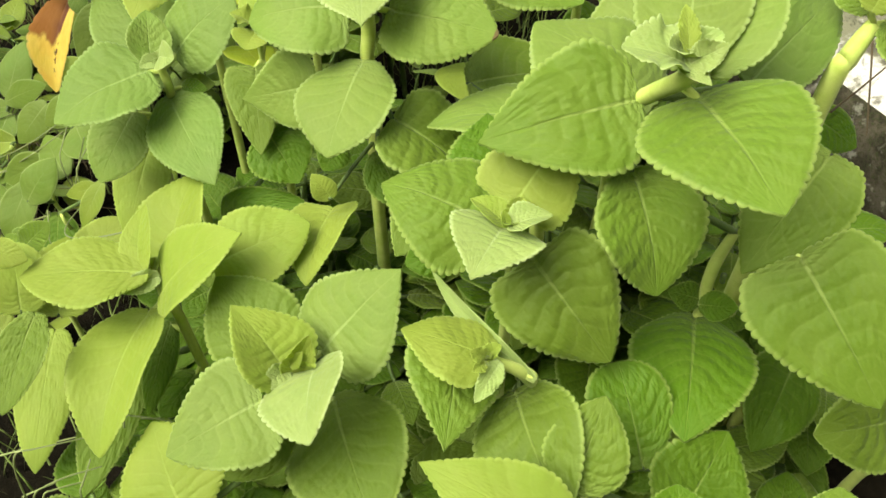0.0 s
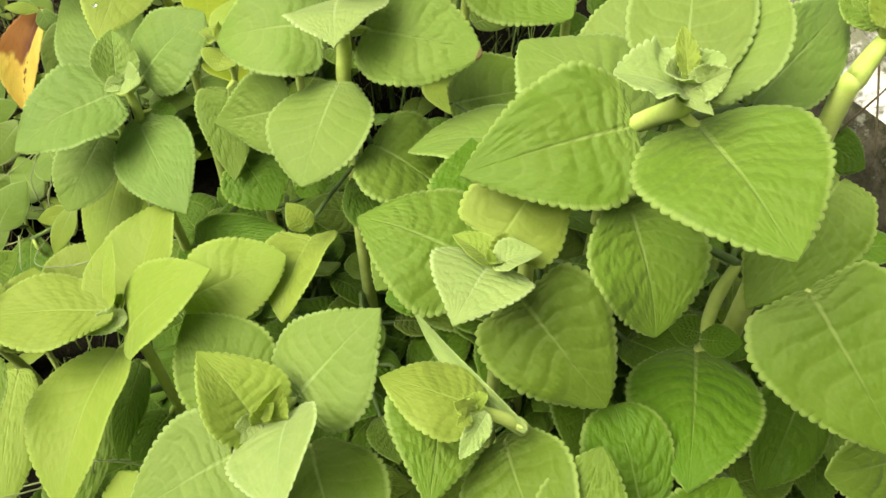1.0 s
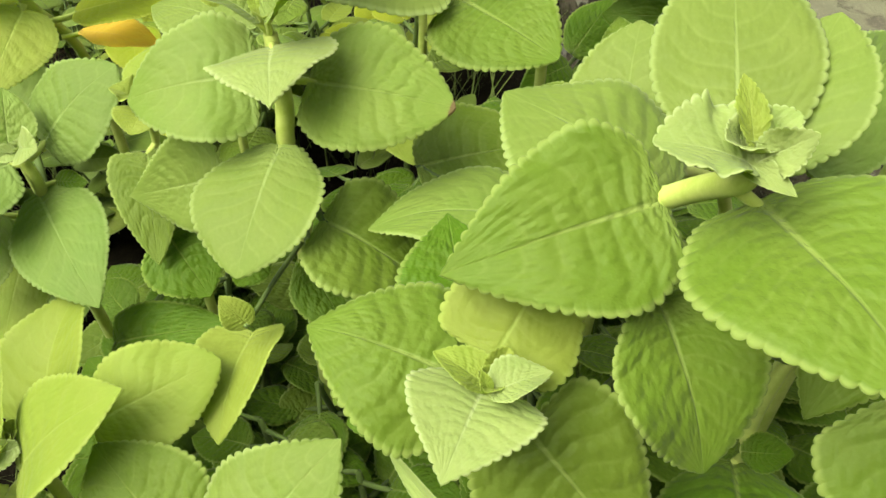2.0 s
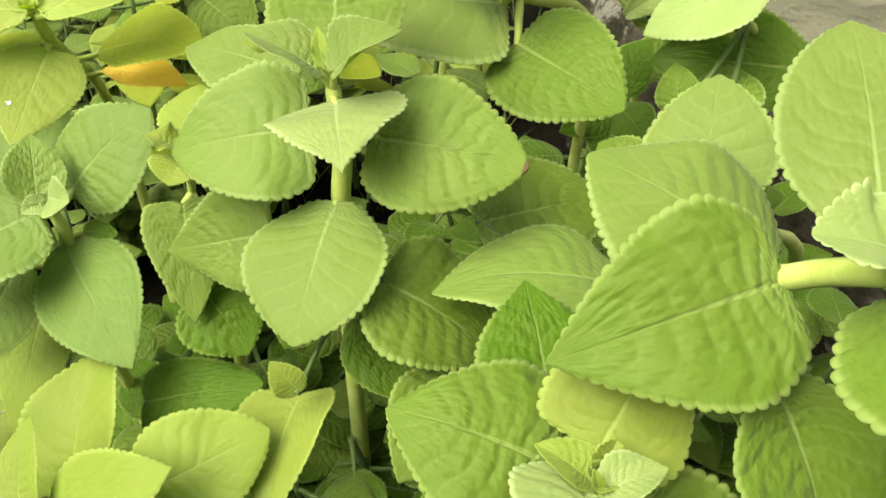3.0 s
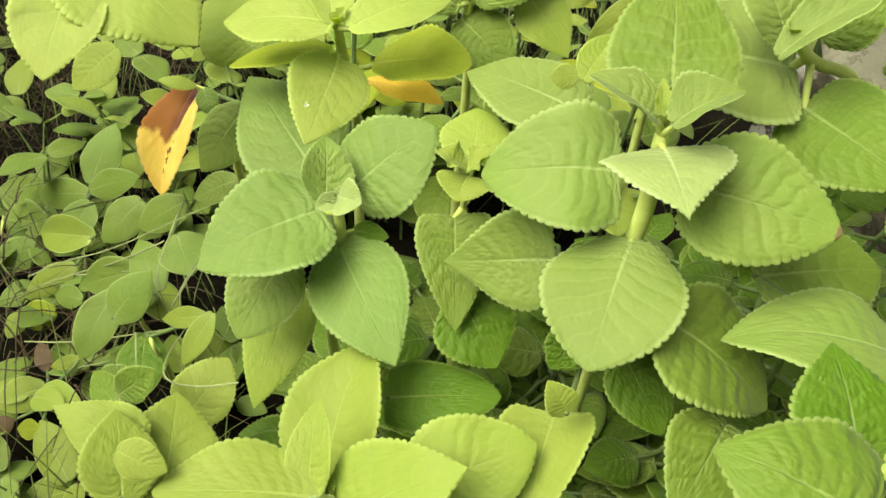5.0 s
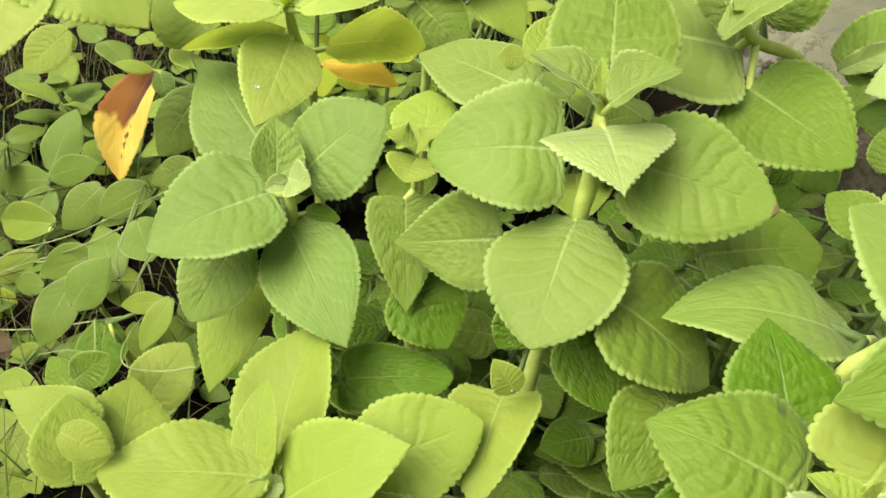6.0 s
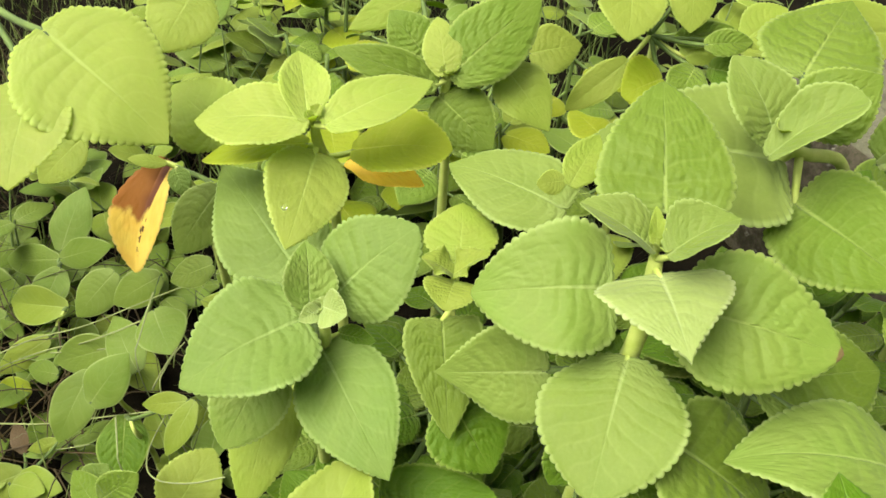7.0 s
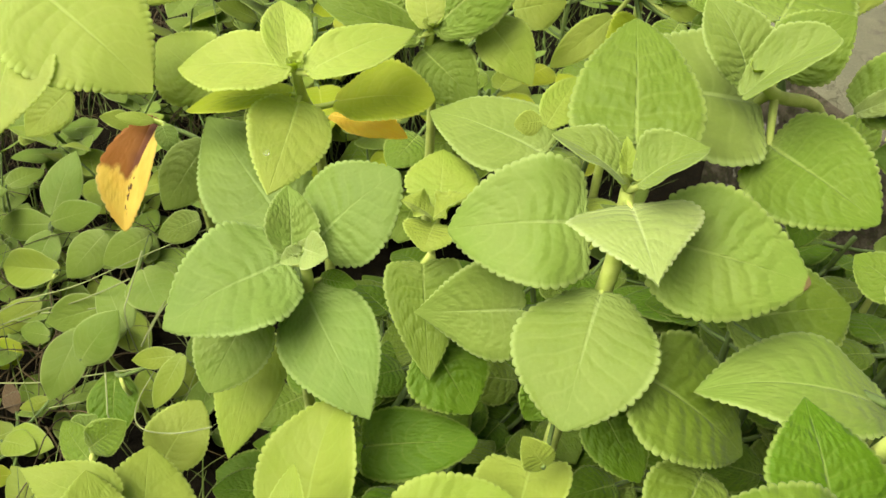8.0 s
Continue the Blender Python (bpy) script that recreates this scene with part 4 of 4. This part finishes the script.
leaf(plant, CREEPER, (-0.524, 0.825, 0.087), (-0.598, 0.854, 0.056), 0.035, 54, teeth=0, shoulder=.6)
leaf(plant, CREEPER, (-0.503, 0.797, 0.114), (-0.443, 0.785, 0.145), 0.031, -56, teeth=0, shoulder=.6)
leaf(plant, CREEPER, (-0.513, 0.820, 0.106), (-0.495, 0.868, 0.151), 0.042, -15, teeth=0, shoulder=.6)
leaf(plant, CREEPER, (-0.515, 0.809, 0.088), (-0.531, 0.775, 0.054), 0.038, 19, teeth=0, shoulder=.6)
plant = herb("low creeping weed with yellow green oval leaves", (-0.505, 0.774), [(-0.490, 0.755, 0.088), (-0.505, 0.754, 0.060)], thick=0.55, name="creeping_weed")
leaf(plant, CREEPER_LIGHT, (-0.492, 0.759, 0.084), (-0.567, 0.791, 0.056), 0.040, 51, cup=.2, teeth=0, shoulder=.6)
leaf(plant, CREEPER_LIGHT, (-0.505, 0.732, 0.066), (-0.556, 0.715, 0.033), 0.029, 46, teeth=0, shoulder=.6)
leaf(plant, CREEPER, (-0.486, 0.699, 0.054), (-0.521, 0.712, 0.046), 0.024, 49, teeth=0, shoulder=.6)
plant = herb("creeping weed with broad dull green leaves", (-0.620, 0.824), [(-0.634, 0.838, 0.038), (-0.620, 0.804, 0.036)], thick=0.55, name="creeping_weed")
leaf(plant, CREEPER, (-0.630, 0.856, 0.029), (-0.630, 0.907, 0.046), 0.054, -8, teeth=0, shoulder=.6)
leaf(plant, CREEPER, (-0.625, 0.826, 0.039), (-0.567, 0.816, 0.048), 0.050, -49, teeth=0, shoulder=.6)
leaf(plant, CREEPER, (-0.572, 0.783, 0.043), (-0.613, 0.758, 0.030), 0.038, 41, teeth=0, shoulder=.6)
plant = herb("creeping weed with broad pale green leaves", (-0.399, 0.658), [(-0.400, 0.661, 0.125), (-0.399, 0.638, 0.099)], thick=0.55, name="creeping_weed")
leaf(plant, CREEPER, (-0.426, 0.742, 0.149), (-0.461, 0.720, 0.112), 0.038, 40, teeth=0, shoulder=.6)
leaf(plant, CREEPER, (-0.369, 0.706, 0.181), (-0.414, 0.702, 0.149), 0.033, 53, teeth=0, shoulder=.6)
leaf(plant, CREEPER, (-0.410, 0.676, 0.122), (-0.474, 0.685, 0.088), 0.037, 54, teeth=0, shoulder=.6)
leaf(plant, CREEPER, (-0.411, 0.615, 0.120), (-0.380, 0.640, 0.156), 0.038, -35, teeth=0, shoulder=.6)
leaf(plant, CREEPER, (-0.429, 0.657, 0.108), (-0.452, 0.615, 0.064), 0.039, 21, teeth=0, shoulder=.6)
leaf(plant, CREEPER, (-0.380, 0.644, 0.130), (-0.411, 0.692, 0.145), 0.035, 23, teeth=0, shoulder=.6)
leaf(plant, CREEPER, (-0.372, 0.685, 0.160), (-0.349, 0.647, 0.148), 0.045, -23, teeth=0, shoulder=.6)
plant = herb("low creeping weed with a broad shaded leaf", (-0.372, 0.619), [(-0.379, 0.608, 0.118), (-0.372, 0.599, 0.105)], thick=0.55, name="creeping_weed")
leaf(plant, DEEP_SHADED, (-0.387, 0.617, 0.102), (-0.381, 0.570, 0.072), 0.044, -5, teeth=0, shoulder=.6)
leaf(plant, CREEPER_LIGHT, (-0.307, 0.573, 0.180), (-0.326, 0.547, 0.149), 0.020, 26, teeth=0, shoulder=.6)
leaf(plant, CREEPER_LIGHT, (-0.320, 0.589, 0.161), (-0.359, 0.597, 0.144), 0.018, 52, teeth=0, shoulder=.6)
plant = herb("low creeping weed with light green leaves on the soil", (-0.471, 0.600), [(-0.482, 0.597, 0.040), (-0.471, 0.580, 0.042)], thick=0.55, name="creeping_weed")
leaf(plant, CREEPER_LIGHT, (-0.481, 0.596, 0.045), (-0.521, 0.578, 0.036), 0.032, 44, teeth=0, shoulder=.6)
leaf(plant, CREEPER_LIGHT, (-0.481, 0.593, 0.044), (-0.438, 0.577, 0.050), 0.028, -46, teeth=0, shoulder=.6)
leaf(plant, YELLOW, (-0.513, 0.692, 0.042), (-0.547, 0.684, 0.032), 0.031, 47, teeth=0, shoulder=.6)
leaf(plant, CREEPER_LIGHT, (-0.541, 0.686, 0.044), (-0.548, 0.661, 0.031), 0.021, 16, teeth=0, shoulder=.6)
leaf(plant, CREEPER_LIGHT, (-0.455, 0.620, 0.059), (-0.485, 0.619, 0.045), 0.013, 51, teeth=0, shoulder=.6)
leaf(plant, YELLOW, (-0.468, 0.554, 0.041), (-0.487, 0.554, 0.039), 0.018, 49, teeth=0, shoulder=.6)
leaf(plant, DRY, (-0.494, 0.625, 0.033), (-0.508, 0.649, 0.045), 0.017, 20, teeth=0, shoulder=.6)
leaf(plant, DRY, (-0.506, 0.552, 0.038), (-0.492, 0.562, 0.041), 0.017, -40, teeth=0, shoulder=.6)
plant = herb("small mint seedling among the weeds", (-0.348, 0.508), [(-0.349, 0.495, 0.176), (-0.348, 0.488, 0.160)], thick=0.55)
leaf(plant, GREEN, (-0.348, 0.491, 0.179), (-0.321, 0.496, 0.202), 0.026, -51)
leaf(plant, GREEN, (-0.351, 0.490, 0.163), (-0.381, 0.522, 0.164), 0.024, 28)
leaf(plant, BLUE, (-0.370, 0.516, 0.157), (-0.356, 0.523, 0.171), 0.022, -43)


# ---- creeping weeds, grass and the withered leaf ----
def small_leaf_meshes(tone, long, wide):
    made = []
    for k in range(4):
        mesh = leaf_mesh(long * (1 + 0.1 * k), wide, 0.10 - 0.06 * k, 0.05, 0.02, 0, 900 + k, False, 0.4, 0.8, 0.5)
        mesh.materials.append(tone)
        made.append(mesh)
    return made


SMALL = {"dull": small_leaf_meshes(CREEPER, 0.058, 0.045), "light": small_leaf_meshes(CREEPER_LIGHT, 0.054, 0.042)}


def creeper(x, y, tall, heading, pairs, tone, rng, lean=0.4):
    """A low weed: one leaning stem with pairs of small oval leaves."""
    z = ground_height(x, y)
    weed = new("creeping_weed")
    weed.matrix_basis = pose(x, y, z)
    tagged(weed, "low creeping weed with small oval leaves in pairs" if tone == "dull" else "low creeping weed with small yellow green oval leaves", "weed", "creeping weeds in the grass")
    d = Vector((math.cos(heading), math.sin(heading), 0))
    line = [Vector((x, y, z - 0.01)), Vector((x, y, z)) + d * tall * 0.25 * lean + Vector((0, 0, 0.5 * tall)), Vector((x, y, z)) + d * tall * lean + Vector((0, 0, tall))]
    mesh_object("stem", *tube(line, [0.0016, 0.0014, 0.001], 6), THIN_OR_SHADED_STALK, weed)
    for p in range(pairs):
        k = (p + 1) / pairs
        at = line[0].lerp(line[1], k * 2) if k < 0.5 else line[1].lerp(line[2], k * 2 - 1)
        turn = heading + p * math.pi / 2 + rng.uniform(-0.4, 0.4)
        for s in (0, math.pi):
            w = turn + s
            rise = rng.uniform(-0.25, 0.55)
            m, _ = frame_of(at, at + Vector((math.cos(w), math.sin(w), rise)), rng.uniform(-25, 25))
            ob = new("leaf", rng.choice(SMALL[tone]))
            ob.parent = weed
            ob.matrix_parent_inverse = weed.matrix_basis.inverted()
            ob.matrix_basis = m @ pose(0, 0.004, 0) @ Matrix.Scale(rng.uniform(0.45, 1.1) * (0.75 + 0.25 * (1 - abs(k - 0.6))), 4)


rng = random.Random(7)
for k in range(85):
    x, y = rng.uniform(-0.85, -0.30), rng.uniform(0.45, 1.25)
    if (x > -0.42 and y < 0.6) or (y < 0.9 and rng.random() < 0.5):
        continue
    creeper(x, y, rng.uniform(0.02, 0.045) if y < 0.86 else rng.uniform(0.05, 0.12), rng.uniform(0, 6.28), rng.choice((1, 2, 2)), "light" if rng.random() < 0.3 else "dull", rng)
for k in range(46):
    x, y = rng.uniform(-0.66, -0.31), rng.uniform(0.48, 0.92)
    if x > -0.40 and y < 0.58:
        continue
    creeper(x, y, rng.uniform(0.012, 0.05), rng.uniform(0, 6.28), rng.choice((1, 2)), "light" if rng.random() < 0.3 else "dull", rng)
for k in range(95):
    x, y = rng.uniform(-0.5, 0.45), rng.uniform(0.86, 1.7)
    if x > 0.08 and y < 1.1:
        continue
    creeper(x, y, rng.uniform(0.08, 0.20), rng.uniform(0, 6.28), rng.choice((2, 3, 4)), "light" if rng.random() < 0.45 else "dull", rng)


def blades(name, material, count, box, tall, flat, thick, label, category, rng):
    """Many thin three-sided blades in one mesh."""
    verts, faces = [], []
    for _ in range(count):
        x, y = rng.uniform(box[0], box[1]), rng.uniform(box[2], box[3])
        h, w = rng.uniform(*tall), rng.uniform(0, 6.28)
        d = Vector((math.cos(w), math.sin(w), 0))
        side = Vector((-d.y, d.x, 0))
        z = ground_height(x, y) + (rng.uniform(0.0, 0.05) if flat > 1 else -0.005)
        reach = h * rng.uniform(0.5, 1.0) * flat
        start = len(verts)
        for s in range(6):
            t = s / 5
            p = Vector((x, y, z)) + d * reach * t ** 1.5 + Vector((0, 0, h * (t if flat < 1 else 0.25 * math.sin(3.0 * t))))
            r = thick * (1 - 0.8 * t)
            verts += [p + side * r, p - side * r, p + Vector((0, 0, r * 0.6)) + d * r * 0.3]
        for s in range(5):
            a = start + 3 * s
            for q in range(3):
                b = (q + 1) % 3
                faces.append((a + q, a + b, a + 3 + b, a + 3 + q))
    tagged(mesh_object(name, verts, faces, material), label, category, kind="stuff")


blades("grass", GRASS, 1500, (-1.1, -0.30, 0.35, 1.7), (0.03, 0.11), 0.8, 0.0012, "thin green grass blades among the weeds", "grass", rng)
blades("grass", GRASS, 900, (-0.4, 0.15, 0.9, 2.0), (0.05, 0.18), 0.8, 0.0014, "thin green grass behind the bed", "grass", rng)
blades("grass", GRASS, 1600, (-1.9, 1.5, 1.3, 2.9), (0.04, 0.14), 0.8, 0.0016, "thin green grass at the back of the yard", "grass", rng)
blades("grass", GRASS, 1200, (-1.9, -0.9, -1.2, 1.3), (0.04, 0.12), 0.8, 0.0016, "thin green grass beside the bed", "grass", rng)
blades("dry_straw", STRAW, 750, (-1.0, -0.42, 0.6, 1.4), (0.06, 0.14), 1.6, 0.0012, "dry brown straw and stalks on the soil", "straw", rng)


def stalk_line(label, points, thick, material):
    """One long stalk, a slender tapered tube."""
    line = [Vector(p) for p in points]
    for _ in range(2):
        line = [line[0], *(p.lerp(q, k) for p, q in zip(line, line[1:]) for k in (0.25, 0.75)), line[-1]]
    radii = [thick * (1 - 0.5 * k / len(line)) for k in range(len(line))]
    tagged(mesh_object("grass_stalk", *tube(line, radii, 6), material), label, "grass stalk", "loose stalks")


stalk_line("long pale grass stalk lying over the weeds", [(-0.520, 0.645, 0.047), (-0.465, 0.633, 0.065), (-0.408, 0.626, 0.089), (-0.347, 0.605, 0.128), (-0.311, 0.585, 0.168)], 0.0008, VINE)
stalk_line("thin grass stalk looping over a leaf", [(-0.273, 0.516, 0.172), (-0.298, 0.509, 0.171), (-0.328, 0.517, 0.164), (-0.340, 0.547, 0.153), (-0.339, 0.600, 0.138)], 0.0008, VINE)
stalk_line("thin creeping runner among the weeds", [(-0.543, 0.714, 0.064), (-0.502, 0.710, 0.092), (-0.443, 0.696, 0.124), (-0.379, 0.683, 0.172), (-0.296, 0.648, 0.242)], 0.0008, VINE)
stalk_line("dry stalk lying across the weeds", [(-0.529, 0.649, 0.020), (-0.494, 0.662, 0.052), (-0.458, 0.677, 0.085)], 0.0009, STRAW)
stalk_line("thin creeping runner among the weeds", [(-0.477, 0.688, 0.097), (-0.442, 0.682, 0.108), (-0.407, 0.671, 0.127)], 0.0008, VINE)
stalk_line("upright grass stalk between the weeds", [(-0.406, 0.612, 0.042), (-0.398, 0.613, 0.074), (-0.393, 0.614, 0.107)], 0.0008, VINE)
stalk_line("long pale grass stalk arching over the soil", [(-0.66, 1.08, 0.0), (-0.608, 1.076, 0.225), (-0.567, 1.067, 0.247), (-0.524, 1.061, 0.257), (-0.488, 1.042, 0.266)], 0.0008, VINE)
stalk_line("pale grass stalk in the corner", [(-0.63, 0.97, 0.0), (-0.593, 0.958, 0.242), (-0.549, 0.938, 0.266), (-0.522, 0.917, 0.273)], 0.0008, VINE)
stalk_line("pale grass stalk beside the mint", [(-0.357, 0.616, 0.140), (-0.339, 0.608, 0.178), (-0.320, 0.597, 0.213)], 0.0008, VINE)
stalk_line("fine grass stalks under the mint", [(-0.332, 0.331, 0.114), (-0.297, 0.331, 0.128), (-0.263, 0.330, 0.142)], 0.0008, VINE)
stalk_line("fine grass stalks under the mint", [(-0.305, 0.299, 0.110), (-0.276, 0.308, 0.119), (-0.244, 0.316, 0.128)], 0.0008, VINE)
stalk_line("fine grass stalks under the mint", [(-0.240, 0.352, 0.135), (-0.220, 0.350, 0.134), (-0.198, 0.346, 0.143)], 0.0008, VINE)
stalk_line("dark dry twig leaning on the wall", [(0.223, 0.382, 0.393), (0.249, 0.408, 0.390), (0.276, 0.435, 0.388)], 0.0009, STRAW)
stalk_line("thin dry stalk on the wall", [(0.268, 0.447, 0.401), (0.267, 0.432, 0.386), (0.259, 0.397, 0.365)], 0.0009, STRAW)
stalk_line("thin dry stalk among the weeds", [(-0.509, 0.640, 0.000), (-0.521, 0.620, 0.036), (-0.495, 0.627, 0.038), (-0.464, 0.633, 0.049)], 0.0010, STRAW)
stalk_line("thin dry stalk among the weeds", [(-0.469, 0.640, 0.000), (-0.481, 0.620, 0.040), (-0.452, 0.617, 0.052), (-0.419, 0.606, 0.076)], 0.0008, VINE)
stalk_line("green grass stalk bent over the weeds", [(-0.366, 0.680, 0.187), (-0.371, 0.654, 0.170), (-0.375, 0.629, 0.154), (-0.363, 0.649, 0.000)], 0.0008, VINE)
stalk_line("pale grass stalk beside a mint leaf", [(-0.332, 0.613, 0.000), (-0.344, 0.593, 0.166), (-0.335, 0.611, 0.183), (-0.322, 0.616, 0.198)], 0.0008, VINE)
stalk_line("upright grass stalk before a broad leaf", [(-0.386, 0.601, 0.121), (-0.379, 0.580, 0.117), (-0.372, 0.558, 0.113), (-0.360, 0.578, 0.000)], 0.0008, VINE)
stalk_line("grey dry stalk standing in the weeds", [(-0.542, 0.714, 0.000), (-0.554, 0.694, 0.039), (-0.525, 0.647, 0.038), (-0.504, 0.612, 0.042)], 0.0010, STRAW)
stalk_line("thin grass stalk crossing the weeds", [(-0.452, 0.690, 0.109), (-0.503, 0.712, 0.071), (-0.564, 0.706, 0.041), (-0.552, 0.726, 0.000)], 0.0008, VINE)
stalk_line("thin grass stalk crossing the weeds", [(-0.373, 0.660, 0.173), (-0.407, 0.670, 0.145), (-0.475, 0.694, 0.092), (-0.463, 0.714, 0.000)], 0.0008, VINE)
stalk_line("thin pale grass stalk under the mint", [(-0.246, 0.333, 0.000), (-0.216, 0.313, 0.195), (-0.201, 0.318, 0.186), (-0.185, 0.321, 0.175)], 0.0008, VINE)
stalk_line("thin pale grass stalk under the mint", [(-0.308, 0.298, 0.000), (-0.278, 0.278, 0.202), (-0.254, 0.287, 0.198), (-0.233, 0.303, 0.185)], 0.0008, VINE)
stalk_line("pale grass stalk under the mint", [(-0.283, 0.268, 0.000), (-0.253, 0.248, 0.201), (-0.237, 0.262, 0.201), (-0.217, 0.278, 0.189)], 0.0008, VINE)
stalk_line("pale grass stalk under the mint", [(-0.286, 0.279, 0.000), (-0.256, 0.259, 0.184), (-0.243, 0.269, 0.179), (-0.233, 0.276, 0.173)], 0.0008, VINE)
stalk_line("thin grass stalk rising through the leaves", [(-0.258, 0.279, 0.000), (-0.228, 0.259, 0.184), (-0.229, 0.272, 0.182), (-0.229, 0.287, 0.183)], 0.0008, VINE)


# the withered leaf, hanging among the weeds
withered = herb("withered yellow leaf with a brown patch on a thin weed", (-0.327, 0.768), [(-0.343, 0.722, 0.289), (-0.335, 0.748, 0.227)])
leaf(withered, WITHERED, (-0.354, 0.733, 0.282), (-0.382, 0.691, 0.198), 0.046, 13, cup=0.22, arch=0.12, blunt=0.72, shoulder=0.58, teeth=16, label="yellow leaf with a rust brown patch")
leaf(withered, LIME, (-0.349, 0.720, 0.290), (-0.378, 0.720, 0.293), 0.011, 50)
leaf(withered, SOFT, (-0.295, 0.673, 0.302), (-0.330, 0.657, 0.251), 0.042, 47)
leaf(withered, SOFT, (-0.298, 0.637, 0.260), (-0.334, 0.643, 0.235), 0.024, 58)
leaf(withered, BLUE, (-0.334, 0.699, 0.300), (-0.324, 0.685, 0.284), 0.018, -27)


# ---- shaded lower growth of the bed ----
rng = random.Random(31)
SPOTS = [(rng.uniform(-0.22, 0.30), rng.uniform(0.18, 0.78), rng.uniform(0.07, 0.17)) for _ in range(85)]
SPOTS += [(rng.uniform(0.06, 0.26), rng.uniform(0.40, 0.75), rng.uniform(0.14, 0.24)) for _ in range(18)]
SPOTS += [(rng.uniform(-0.34, 0.12), rng.uniform(0.84, 1.3), rng.uniform(0.18, 0.32)) for _ in range(16)]
SPOTS += [(rng.uniform(0.16, 0.36), rng.uniform(0.42, 0.85), rng.uniform(0.13, 0.24)) for _ in range(34)]
SPOTS += [(rng.uniform(-0.20, 0.24), rng.uniform(0.24, 0.72), rng.uniform(0.10, 0.20)) for _ in range(60)]
SPOTS += [(rng.uniform(0.08, 0.24), rng.uniform(0.40, 0.70), rng.uniform(0.20, 0.29)) for _ in range(26)]
# unseen shoots on the near side, added to shade the low leaves
SPOTS += [(rng.uniform(-0.14, 0.34), rng.uniform(0.0, 0.16), rng.uniform(0.15, 0.25)) for _ in range(26)]
SPOTS += [(0.15, 0.66, 0.25), (0.19, 0.64, 0.24), (0.13, 0.58, 0.22), (0.20, 0.72, 0.24), (0.10, 0.60, 0.22), (0.23, 0.60, 0.22)]
for k, (x, y, top) in enumerate(SPOTS):
    if x > 0.47 - 0.417 * (y - 0.3) - 0.06:
        continue
    lean = Vector((rng.uniform(-0.03, 0.03), rng.uniform(-0.05, 0.02), 0))
    z = ground_height(x, y)
    plant = herb("shaded lower mint shoot with green scalloped leaves" if y < 0.8 else "mint shoot behind the bed with light green leaves", (x, y), [Vector((x, y, z + top)) + lean, Vector((x, y, z + 0.5 * top)) + 0.4 * lean], 0.8, skin=THIN_OR_SHADED_STALK)
    for p in range(4):
        turn = p * 1.57 + rng.uniform(-0.4, 0.4) + k
        for s in (0, math.pi):
            w, h = turn + s, z + top * (0.45 + 0.16 * p)
            d = Vector((math.cos(w), math.sin(w), 0))
            at = Vector((x, y, h)) + lean * (0.45 + 0.16 * p) + d * 0.022
            long = rng.uniform(0.05, 0.078) * (1.1 - 0.15 * p)
            # mostly the darker green low in the bed, in place of shade
            leaf(plant, rng.choice((GREEN, DEEP_SHADED, DEEP_SHADED, DEEP_SHADED) if y < 0.8 else (LIME, GREEN, YELLOW, GREEN)), at, at + d * long + Vector((0, 0, rng.uniform(-0.4, 0.25) * long)), long * rng.uniform(0.75, 0.95), rng.uniform(-20, 20), fine=False)


# ---- a drop of water on a yellow green leaf ----
def water_droplet(x, y, z, r):
    n = Nodes("clear_water")
    n.set(Base_Color=(1, 1, 1, 1), Roughness=0.02, IOR=1.33, Transmission_Weight=1.0)
    bm = bmesh.new()
    bmesh.ops.create_uvsphere(bm, u_segments=16, v_segments=10, radius=r)
    bmesh.ops.scale(bm, vec=(1, 1.15, 0.6), verts=bm.verts)
    bmesh.ops.rotate(bm, matrix=Matrix.Rotation(radians(24), 3, "X"), verts=bm.verts)
    mesh = bpy.data.meshes.new("water_droplet")
    bm.to_mesh(mesh)
    bm.free()
    mesh.polygons.foreach_set("use_smooth", [True] * len(mesh.polygons))
    mesh.materials.append(n.mat)
    drop = new("water_droplet", mesh)
    drop.matrix_basis = pose(x, y, z)
    drop.visible_shadow = False
    tagged(drop, "clear water droplet resting on a leaf", "droplet")


water_droplet(-0.2220, 0.5553, 0.3806, 0.0018)
